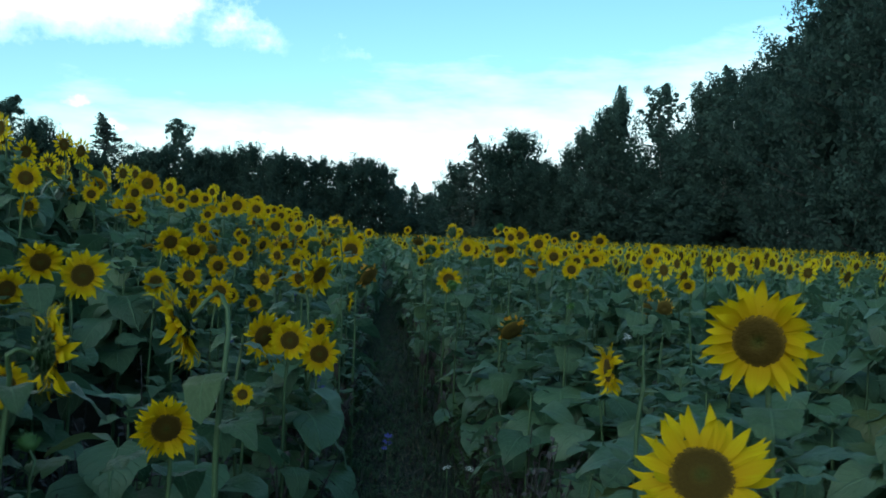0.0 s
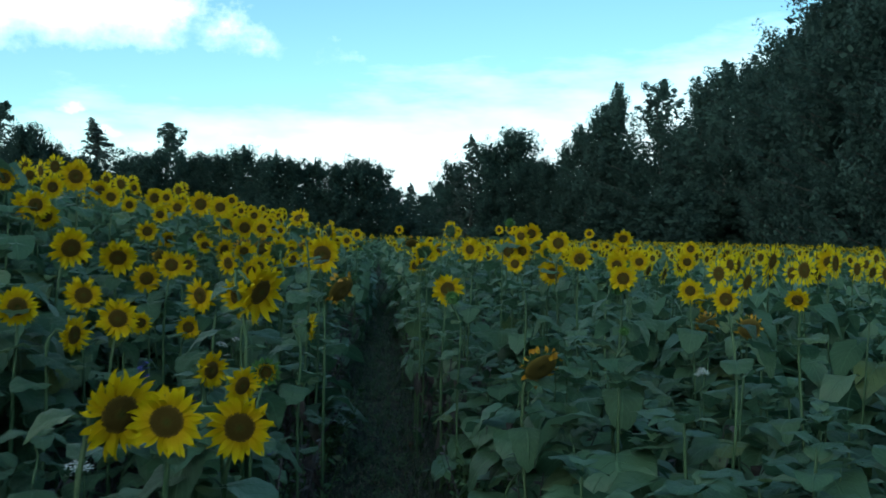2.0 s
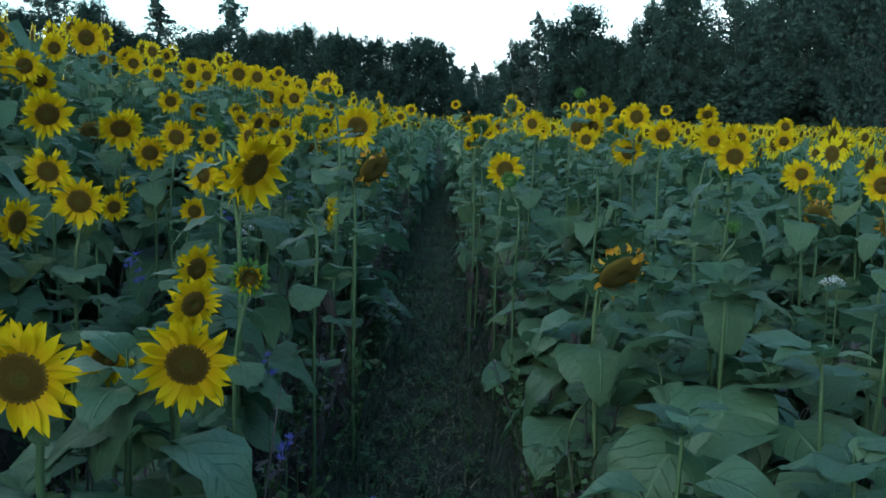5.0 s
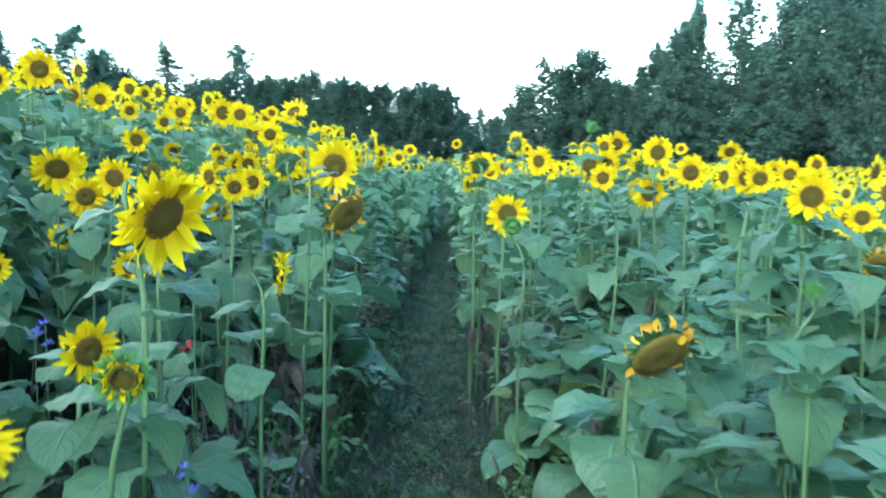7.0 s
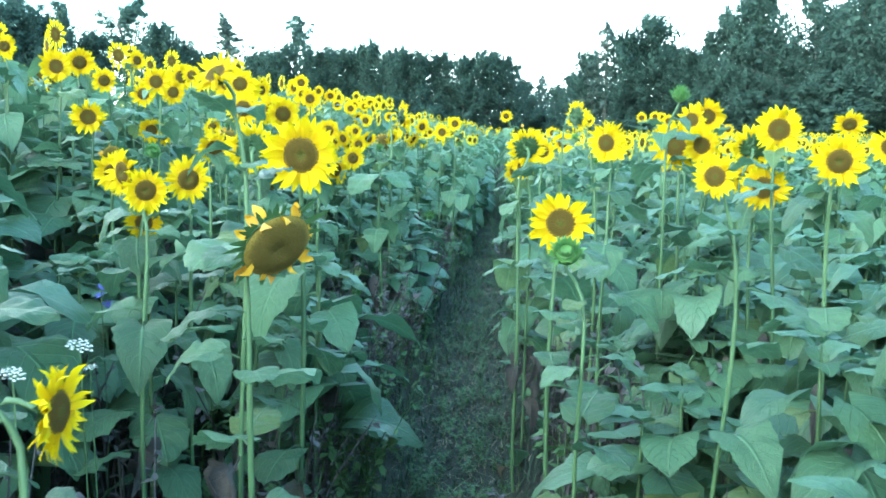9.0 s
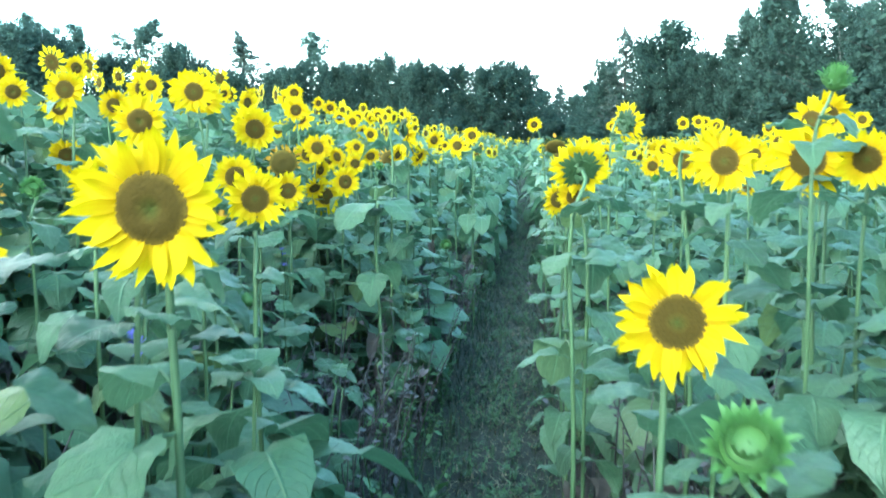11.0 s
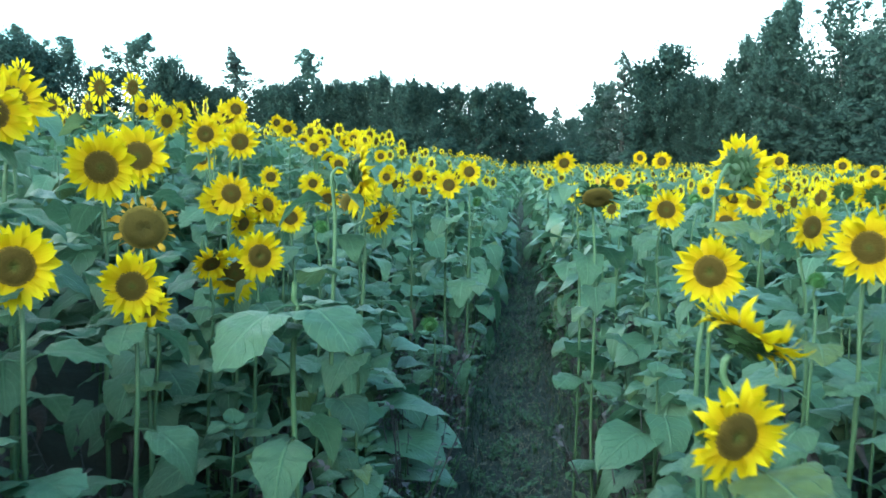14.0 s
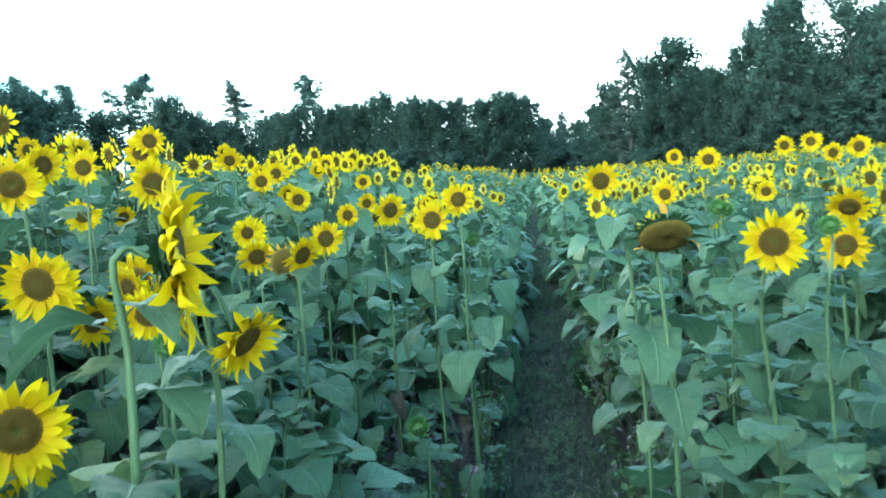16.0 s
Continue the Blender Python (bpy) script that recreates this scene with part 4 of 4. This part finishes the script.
x, y = sow(-9, 9, 1.5, 30.0, 2300, lambda a, b: clear(a, b, 0.44 if b < 24 else 0.32) and not beside_path(a, b) and b > 3)
grow("sunflower_field", True, x, y, False, 0.95, 1.4, "leafy sunflower stalks between flowering ones")
x, y = sow(-45, 45, 4.0, 85.0, 3600, lambda a, b: clear(a, b, 0.26 if b < 40 else 0.08) and (abs(a - path_x(b)) > 9 or b > 30) and abs(a) < 12 + b * 0.62)
grow("sunflower_field", False, x, y, True, 1.36, 1.62, "far sunflower field in bloom before the woods")
x, y = sow(-45, 45, 4.0, 85.0, 4600, lambda a, b: clear(a, b, 0.26 if b < 40 else 0.08) and (abs(a - path_x(b)) > 9 or b > 30) and abs(a) < 12 + b * 0.62)
grow("sunflower_field", False, x, y, False, 1.15, 1.5, "far leafy sunflower stalks before the woods")


# ---- grass, straw and weeds ----
def blade(seed, wide=0.004):
    r = random.Random(seed)
    bend, s = r.uniform(0.15, 0.7), Shape()
    rows = [[(bend * v * v + 0.0, u * wide * (1 - v * 0.92) * 8, v * (1 - 0.35 * bend * v)) for u in (-1, 1)] for v in (0, 0.35, 0.7, 1)]
    return s.grid(rows, [[(-1, v), (1, v)] for v in (0, 0.35, 0.7, 1)])


def scatter_grass():
    n = 26000
    y = 3.5 + 46.5 * rng.uniform(0, 1, n) ** 1.5
    u = rng.normal(0, 0.30, n)
    x = path_x(y) + u
    z = np.array([ground_z(a, b) for a, b in zip(x, y)]) - 0.01
    edge = np.clip((np.abs(u) - 0.12) / 0.22, 0, 1)
    tall = rng.uniform(0.012, 0.05, n) + edge * rng.uniform(0.02, 0.24, n) * rng.uniform(0.3, 1, n)
    m = turns(np.stack([x, y, z], 1), rng.uniform(0, 6.3, n), np.stack([tall * 0.9 + rng.uniform(0.02, 0.10, n), rng.uniform(0.09, 0.2, n), tall], 1))
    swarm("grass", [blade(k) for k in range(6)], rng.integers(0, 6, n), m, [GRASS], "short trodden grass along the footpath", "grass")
    n = 9000
    y = 3.5 + 26.5 * rng.uniform(0, 1, n) ** 1.2
    u = rng.normal(0, 0.21, n)
    x = path_x(y) + u
    z = np.array([ground_z(a, b) for a, b in zip(x, y)]) + rng.uniform(-0.005, 0.022, n)
    m = turns(np.stack([x, y, z], 1), rng.uniform(0, 6.3, n), np.stack([np.where(rng.uniform(0, 1, n) < 0.05, rng.uniform(0.2, 0.4, n), rng.uniform(0.04, 0.16, n)), rng.uniform(0.06, 0.14, n), rng.uniform(0.004, 0.035, n)], 1))
    swarm("straw", [blade(k + 9) for k in range(4)], rng.integers(0, 4, n), m, [STRAW], "dry straw and stalks trodden into the footpath", "straw")


scatter_grass()


def weed_shape(seed, dry):
    r, s = random.Random(seed), Shape()
    for stalk in range(3):
        lean, way = r.uniform(0.05, 0.4), r.uniform(0, 6.3)
        tip = Vector((lean * math.cos(way), lean * math.sin(way), r.uniform(0.7, 1.0)))
        s.tube([(0, 0, 0), tip * 0.5 + Vector((0, 0, 0.06)), tip], [0.007, 0.005, 0.003], 3, 0)
        for k in range(16):
            f = r.uniform(0.15, 1.0)
            p = tip * f
            size = r.uniform(0.05, 0.12) * (0.55 if f > 0.85 or dry else 1)
            q = pose(0, 0, 0, r.uniform(-40, 40), r.uniform(-50, 40), r.uniform(0, 360))
            at = len(s.v)
            for v in ((0, 0, 0), (0.5, 0.28, 0.05), (1.0, 0, -0.1), (0.5, -0.28, 0.05)):
                s.v.append(tuple(p + q @ Vector(v) * size))
                s.uv.append((0.5, 0.5))
            s.f.append((at, at + 1, at + 2, at + 3))
            s.m.append(0)
    return s


def scatter_weeds():
    for name, mat, dry, n, low, high, label in (("weeds", WEED, False, 1150, 0.25, 0.7, "low dark green weeds under the sunflowers"),
                                               ("dry_weeds", DRY, True, 1350, 0.40, 0.88, "faded purple-brown seeding weeds under the sunflowers")):
        y = 4.5 + 35 * rng.uniform(0, 1, n) ** 1.4
        side = rng.choice([-1, 1], n)
        u = side * ((0.44 if dry else 0.38) + np.abs(rng.normal(0, 0.5, n)))
        x = path_x(y) + u
        z = np.array([ground_z(a, b) for a, b in zip(x, y)])
        m = turns(np.stack([x, y, z], 1), rng.uniform(0, 6.3, n), rng.uniform(low, high, n))
        swarm(name, [weed_shape(k + 20 * dry, dry) for k in range(6)], rng.integers(0, 6, n), m, [mat], label, "weeds")


scatter_weeds()


def scatter_seedlings():
    """Low broad-leaved growth on and beside the tread."""
    n = 1500
    y = 3.5 + 30 * rng.uniform(0, 1, n) ** 1.3
    x = path_x(y) + rng.normal(0, 0.24, n)
    z = np.array([ground_z(a, b) for a, b in zip(x, y)]) - 0.01
    m = turns(np.stack([x, y, z], 1), rng.uniform(0, 6.3, n), np.stack([rng.uniform(0.14, 0.3, n)] * 2 + [rng.uniform(0.05, 0.14, n)], 1))
    swarm("seedlings", [weed_shape(k + 60, False) for k in range(6)], rng.integers(0, 6, n), m, [WEED], "low trampled green weeds on the footpath", "weeds")


scatter_seedlings()


# ---- small wild flowers ----
def wild_flower(name, x, y, z, d, mat, petals, label, cup):
    root = tagged(new(name), label, "wild flower", name + "s among the sunflowers")
    g = ground_z(x, y)
    root.location = (x, y, g)
    part("stem", Shape().tube([(0, 0, -0.02), (0.01, 0.01, (z - g) * 0.5), (0, 0, z - g)], [0.003, 0.0025, 0.002], 5).mesh("stem", [STEM]), root, Matrix())
    s, r = Shape(), random.Random(int(x * 100))

    def floret(cx, cy, cz, reach, count, cup_up):
        """Small petals round one point."""
        for k in range(count):
            q = 2 * math.pi * k / count + r.uniform(-0.3, 0.3)
            c, n, w = math.cos(q), math.sin(q), 1.9 / count
            rows = [[(cx + (a * c - n * w * b * e) * reach, cy + (a * n + c * w * b * e) * reach, cz + h * reach) for e in (-1, 0, 1)] for a, b, h in ((0.05, 0.1, 0), (0.55, 0.75, cup_up * 0.5), (1.0, 0.45, cup_up + r.uniform(-0.15, 0.15)))]
            s.grid(rows, [[(-1, v), (0, v), (1, v)] for v in (0, 0.5, 1)])

    if name == "poppy":
        floret(0, 0, 0, d * 0.5, petals, cup * 2.6)
        floret(0, 0, 0.002, d * 0.42, petals, cup * 3.7)
    elif name == "yarrow":
        # a flat umbel of many tiny heads
        for k in range(22):
            q, a = k * 2.4, 0.5 * math.sqrt((k + 0.5) / 22)
            floret(a * math.cos(q) * d, a * math.sin(q) * d, -0.35 * a * a * d + r.uniform(-0.03, 0.03) * d, d * 0.085, 5, cup * 3)
    else:
        # ragged blue heads one above another on the stalk
        for k in range(4):
            floret(r.uniform(-0.3, 0.3) * d, r.uniform(-0.3, 0.3) * d, -0.75 * k * d * r.uniform(0.5, 1), d * r.uniform(0.28, 0.45), petals, r.uniform(0.2, cup * 3.6))
    tagged(part("bloom", s.mesh("bloom", [mat]), root, pose(0, 0, z - g, r.uniform(5, 25), r.uniform(-20, 20), 0)), kind="stuff")


wild_flower("poppy", -0.35, 9.03, 0.965, 0.055, RED, 4, "red poppy low among the sunflower stalks", 0.35)
wild_flower("cornflower", -0.86, 9.05, 1.01, 0.06, BLUE, 9, "blue cornflower low among the sunflower stalks", 0.25)
wild_flower("cornflower", -0.11, 8.43, 0.82, 0.04, BLUE, 9, "blue cornflower low among the sunflower stalks", 0.25)
wild_flower("cornflower", -1.06, 10.64, 1.07, 0.05, BLUE, 9, "blue cornflower low among the sunflower stalks", 0.25)
wild_flower("cornflower", -0.80, 9.01, 1.03, 0.05, BLUE, 9, "blue cornflower low among the sunflower stalks", 0.25)
wild_flower("cornflower", 0.00, 8.26, 0.62, 0.05, BLUE, 9, "blue cornflower low among the sunflower stalks", 0.25)
wild_flower("cornflower", 0.35, 7.80, 0.63, 0.05, BLUE, 9, "blue cornflower low among the sunflower stalks", 0.25)
wild_flower("cornflower", -0.94, 11.49, 1.16, 0.06, BLUE, 9, "blue cornflower low among the sunflower stalks", 0.25)
wild_flower("cornflower", -0.96, 12.59, 1.27, 0.04, BLUE, 9, "blue cornflower low among the sunflower stalks", 0.25)
wild_flower("yarrow", -0.78, 10.08, 1.02, 0.07, WHITE, 12, "flat white yarrow head low among the stalks", 0.05)
wild_flower("yarrow", -0.75, 10.08, 0.96, 0.04, WHITE, 12, "flat white yarrow head low among the stalks", 0.05)
wild_flower("yarrow", -0.35, 7.31, 0.97, 0.06, WHITE, 12, "flat white yarrow head low among the stalks", 0.05)
wild_flower("yarrow", -0.35, 7.36, 0.95, 0.05, WHITE, 12, "flat white yarrow head low among the stalks", 0.05)
wild_flower("yarrow", -0.45, 7.53, 0.90, 0.07, WHITE, 12, "flat white yarrow head low among the stalks", 0.05)
wild_flower("yarrow", 1.61, 8.61, 1.12, 0.05, WHITE, 12, "flat white yarrow head low among the stalks", 0.05)
wild_flower("yarrow", 1.64, 8.80, 1.09, 0.06, WHITE, 12, "flat white yarrow head low among the stalks", 0.05)
wild_flower("yarrow", -0.52, 9.45, 1.11, 0.05, WHITE, 12, "flat white yarrow head low among the stalks", 0.05)
wild_flower("yarrow", 0.66, 7.42, 0.59, 0.04, WHITE, 12, "flat white yarrow head low among the stalks", 0.05)
wild_flower("yarrow", 0.76, 7.42, 0.59, 0.04, WHITE, 12, "flat white yarrow head low among the stalks", 0.05)
wild_flower("yarrow", -0.26, 6.77, 1.00, 0.05, WHITE, 12, "flat white yarrow head low among the stalks", 0.05)


# ---- trees ----
def crown_mesh(name, mat, clumps, seed, leaf, per, hang, inner):
    """Many small sprays of leaves round clump centres (x, y, z, spread). Their shading follows the clump, so that it reads as one rounded mass."""
    r = np.random.default_rng(seed)
    c = np.array(clumps)
    which = np.repeat(np.arange(len(c)), per)
    n = len(which)
    ball = r.normal(0, 1, (n, 3))
    ball /= np.maximum(1.0, np.linalg.norm(ball, axis=1, keepdims=True) / 1.9)
    centre = c[which, :3] + ball * c[which, 3:4] * np.array([0.5, 0.5, 0.5 + 0.25 * hang])
    a = r.normal(0, 1, (n, 3)) * (1 - 0.72 * hang) + np.array([0, 0, -1.2 * hang])
    a /= np.linalg.norm(a, axis=1, keepdims=True)
    b = np.cross(a, r.normal(0, 1, (n, 3)))
    b /= np.linalg.norm(b, axis=1, keepdims=True)
    size = (leaf * r.uniform(0.55, 1.45, n))[:, None]
    # larger sprays deep inside the crown
    deep = r.choice(n, inner, replace=False)
    centre[deep, :2] = centre[deep, :2] * r.uniform(0.35, 0.95, (inner, 1)) + r.normal(0, 0.012, (inner, 2))
    centre[deep, 2] *= 0.94
    size[deep] *= 2.3
    out = centre * np.array([1, 1, 0])
    out /= np.maximum(np.linalg.norm(out, axis=1, keepdims=True), 0.02)
    soft = ball * 0.55 + out * 0.5 + np.array([0, 0, 0.35]) + r.normal(0, 0.10, (n, 3))
    soft /= np.linalg.norm(soft, axis=1, keepdims=True)
    flip = np.where((np.cross(a, b) * soft).sum(1) < 0, -1.0, 1.0)[:, None]
    b = b * flip
    v = np.stack([centre - a * size, centre + b * size * -0.5, centre + a * size, centre + b * size * 0.5], 1).reshape(-1, 3)
    me = bpy.data.meshes.new(name)
    me.vertices.add(4 * n)
    me.vertices.foreach_set("co", v.astype(np.float32).ravel())
    me.loops.add(4 * n)
    me.loops.foreach_set("vertex_index", np.arange(4 * n, dtype=np.int32))
    me.polygons.add(n)
    me.polygons.foreach_set("loop_start", np.arange(0, 4 * n, 4, dtype=np.int32))
    me.polygons.foreach_set("use_smooth", np.ones(n, bool))
    me.materials.append(mat)
    me.update(calc_edges=True)
    me.normals_split_custom_set_from_vertices(np.repeat(soft, 4, axis=0).astype(np.float32))
    return me


TREE_NAMES = {"birch": ("birch_tree", "tall birch with a thick drooping crown of leaves"), "thin": ("birch_tree", "slender birch with an airy crown showing sky between"),
              "spruce": ("spruce_tree", "dark narrow conical spruce with ragged tip"), "wood": ("alder_tree", "dense dark deciduous tree at the edge of the woods"),
              "bush": ("willow_bush", "low round bush at the foot of the woods")}


def tree_model(kind, seed):
    """A tree one unit tall: trunk, limbs and a crown of leaf clumps, hanging in strands on the birches."""
    r = random.Random(seed)
    name, label = TREE_NAMES[kind]
    root = tagged(new(name), label, "bush" if kind == "bush" else "tree", "trees round the field")
    trunk = Shape()
    sway = 0.002 if kind == "spruce" else 0.006
    bend = [Vector((r.uniform(-sway, sway) * i, r.uniform(-sway, sway) * i, i / 6 * 0.985)) for i in range(7)]
    trunk.tube(bend, [0.015 * (1 - i / 6.4) + 0.001 for i in range(7)], 6)
    clumps = []
    count = {"birch": 46, "thin": 40, "spruce": 60, "wood": 76, "bush": 36}[kind]
    for k in range(count):
        f = (0.05 if kind == "thin" else 0.04) + 0.93 * (k + r.random()) / count
        if kind == "spruce":
            reach, lift = 0.25 * (1 - f) ** 0.8 * r.uniform(0.35, 1.2) + 0.006, -0.15
        elif kind in ("birch", "thin"):
            reach = 0.205 * math.sin(math.pi * min(1.0, 0.28 + f * 0.71)) ** 0.8 * r.uniform(0.35, 1.2) + 0.004
            lift = 0.75
        else:
            reach = 0.34 * math.sqrt(max(0.0, 1 - ((f - 0.40) / 0.62) ** 2)) * r.uniform(0.5, 1.1) + 0.01
            lift = 0.5
        way = k * 2.4 + r.uniform(-0.5, 0.5)
        i = min(5, int(f * 6))
        start = bend[i].lerp(bend[i + 1], f * 6 - i)
        end = start + Vector((math.cos(way) * reach, math.sin(way) * reach, lift * reach))
        if end.z > 0.985:
            end.z = 0.985
        trunk.tube([start, start.lerp(end, 0.5) + Vector((0, 0, 0.1 * reach)), end], [0.0040 * (1.1 - f), 0.0026 * (1.1 - f), 0.0008], 3, 1)
        steps = 5 if kind == "wood" else 4
        for step in range(steps):
            t = 0.25 + 0.75 * (step + r.random()) / steps
            p = start.lerp(end, t)
            wide = {"spruce": 0.020, "birch": 0.030, "thin": 0.024, "wood": 0.052, "bush": 0.075}[kind] * r.uniform(0.6, 1.35) * (1.0 if f < 0.8 else 0.72)
            if kind in ("birch", "thin"):
                # strands hang from the limb, longest at its end
                for drop in range(r.randint(1, 4 if kind == "birch" else 3)):
                    clumps.append((p.x + r.gauss(0, 0.007), p.y + r.gauss(0, 0.007), max(0.02, p.z - 0.026 * drop - r.uniform(0, 0.012)), wide * (1 - 0.15 * drop)))
            else:
                clumps.append((p.x + r.gauss(0, 0.014), p.y + r.gauss(0, 0.014), p.z + r.gauss(0, 0.014), wide) if kind != "spruce" else (p.x, p.y, p.z, wide))
                if kind == "spruce":
                    clumps.append((p.x + r.gauss(0, 0.006), p.y + r.gauss(0, 0.006), p.z - 0.012, wide * 0.8))
    clumps += [(bend[6].x, bend[6].y, 0.985 - 0.011 * k, 0.007 + 0.0035 * k) for k in range(4)]
    part("trunk", trunk.mesh("trunk", [BIRCH_BARK if kind in ("birch", "thin") else BARK, BARK]), root, Matrix())
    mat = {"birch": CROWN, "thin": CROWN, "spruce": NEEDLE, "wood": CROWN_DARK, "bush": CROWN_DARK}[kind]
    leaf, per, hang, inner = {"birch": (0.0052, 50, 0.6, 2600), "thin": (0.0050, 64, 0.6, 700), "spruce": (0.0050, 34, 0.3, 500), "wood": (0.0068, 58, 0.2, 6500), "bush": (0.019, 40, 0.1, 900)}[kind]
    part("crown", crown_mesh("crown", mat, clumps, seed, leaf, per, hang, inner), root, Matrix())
    return root


TREES = {kind: [tree_model(kind, 10 * n + k) for k in range(4)] for n, kind in enumerate(("birch", "spruce", "wood", "thin", "bush"))}
first_place = {}


def tree(kind, x, y, height, width=1.0, seed=0):
    """Sets one tree: height in metres, width as a multiple of the usual spread."""
    model = TREES[kind][seed % 4]
    m = Matrix.Translation((x, y, -0.1)) @ pose(0, 0, 0, 0, 0, (seed * 77) % 360) @ Matrix.Diagonal((height * width, height * width, height, 1))
    if model in first_place:
        copy_thing(model, m)
    else:
        first_place[model] = m


tree("thin", -81.4, 121.2, 22.4, 1.6, 0)
tree("wood", -77.3, 119.2, 18.8, .85, 1)
tree("thin", -78.3, 125.2, 21.4, 1.7, 1)
tree("wood", -75.0, 128.2, 17.7, .9, 3)
tree("thin", -71.7, 133.2, 23.2, 2.0, 2)
tree("wood", -68.0, 135.2, 17.2, .85, 5)
tree("wood", -63.9, 127.4, 18.8, .85, 6)
tree("wood", -61.9, 129.4, 16.4, .9, 7)
tree("spruce", -57.4, 135.4, 21.1, 2.1, 8)
tree("wood", -59.1, 131.4, 15.2, 1, 9)
tree("wood", -52.0, 133.4, 15.0, 1, 10)
tree("wood", -55.6, 130.4, 14.4, .9, 2)
tree("wood", -49.4, 131.4, 15.0, .9, 3)
tree("wood", -46.7, 129.4, 15.4, .9, 11)
tree("thin", -45.8, 133.4, 20.4, 1.6, 3)
tree("wood", -41.9, 129.4, 15.3, .85, 13)
tree("wood", -39.8, 130.4, 15.6, .85, 14)
tree("wood", -37.3, 131.4, 15.2, .85, 15)
tree("wood", -34.4, 130.4, 16.4, .85, 16)
tree("wood", -31.4, 129.4, 14.6, .9, 17)
tree("wood", -29.0, 127.4, 15.2, .85, 18)
tree("wood", -26.4, 128.4, 14.6, .9, 19)
tree("wood", -24.0, 130.4, 14.8, .85, 20)
tree("wood", -20.6, 129.4, 14.4, .9, 21)
tree("wood", -17.7, 131.4, 15.3, .85, 22)
tree("wood", -15.4, 133.4, 14.7, .85, 23)
tree("wood", -15.1, 153.4, 13.1, 1.0, 24)
tree("spruce", -13.8, 168.4, 15.2, 1.4, 25)
tree("wood", -11.0, 168.4, 13.2, 1.1, 26)
tree("wood", -6.6, 143.4, 13.3, .9, 27)
tree("wood", -4.1, 131.4, 15.0, .85, 28)
tree("spruce", -1.9, 128.4, 18.7, 1.3, 29)
tree("wood", 0.8, 127.4, 17.1, .85, 30)
tree("wood", 3.8, 128.4, 19.4, .9, 31)
tree("wood", 6.4, 126.4, 15.2, .85, 32)
tree("wood", 8.5, 124.4, 14.6, .85, 33)
tree("birch", 10.3, 123.4, 16.5, 1.22, 34)
tree("birch", 12.7, 122.4, 19.4, 1.22, 35)
tree("birch", 14.6, 121.4, 22.0, 1.22, 36)
tree("birch", 16.3, 121.4, 24.6, 1.0, 37)
tree("wood", 18.6, 117.4, 14.2, .9, 38)
tree("thin", 21.2, 115.4, 24.1, 1.45, 39)
tree("bush", 20.3, 110.4, 9.0, 1.6, 3)
tree("bush", 23.4, 106.4, 10.0, 1.6, 1)
tree("wood", 22.9, 113.4, 18.1, .85, 40)
tree("birch", 24.6, 108.4, 22.8, 1.28, 41)
tree("birch", 26.0, 105.4, 24.2, 1.28, 42)
tree("birch", 28.2, 102.4, 24.2, 1.35, 43)
tree("birch", 29.4, 97.4, 23.6, 1.42, 44)
tree("wood", 29.7, 93.4, 24.7, .85, 45)
tree("birch", 29.8, 88.4, 25.6, 1.10, 46)
tree("birch", 29.9, 83.4, 28.4, 1.10, 47)
tree("wood", 30.7, 79.4, 27.1, .9, 48)
tree("birch", 30.8, 73.4, 26.1, 1.10, 49)
tree("wood", 31.9, 69.4, 24.7, .85, 50)
tree("birch", 32.2, 63.4, 23.0, 1.10, 51)


def fill_woods():
    """A second, lower row behind and a fringe of bushes before the first, out to both sides."""
    r = random.Random(5)
    for k in range(18):
        x = -105 + 150 * k / 17 + r.uniform(-2, 2)
        y = 146 + r.uniform(-4, 6) - max(0, x - 5) * 1.0
        tree("wood", x, y, r.uniform(11.5, 13.0) * (1 if x < 12 else 1.45) * (0.82 if -18 < x < -4 else 1), 1.3, k)
    for k in range(20):
        x = -100 + 148 * k / 19 + r.uniform(-1.5, 1.5)
        y = 119 + r.uniform(-3, 3) - max(0, x - 12) * 1.3 + max(0, 8 - abs(x + 13)) * 4
        tree("bush", x, y, r.uniform(5.0, 8.0) * (1 if x < 12 else 1.3), 1.7, k + 2)
    for k in range(6):
        tree("birch" if k % 2 else "wood", -80 - k * 6 + r.uniform(-2, 2), 112 - k * 9 + r.uniform(-3, 3), r.uniform(17, 22), 1.2, k)
        tree("birch" if k % 2 else "wood", 50 + k * 2 + r.uniform(-1, 1), 54 - k * 8, r.uniform(20, 25), 1.1, k + 1)


fill_woods()

for model, m in first_place.items():
    model.matrix_basis = m
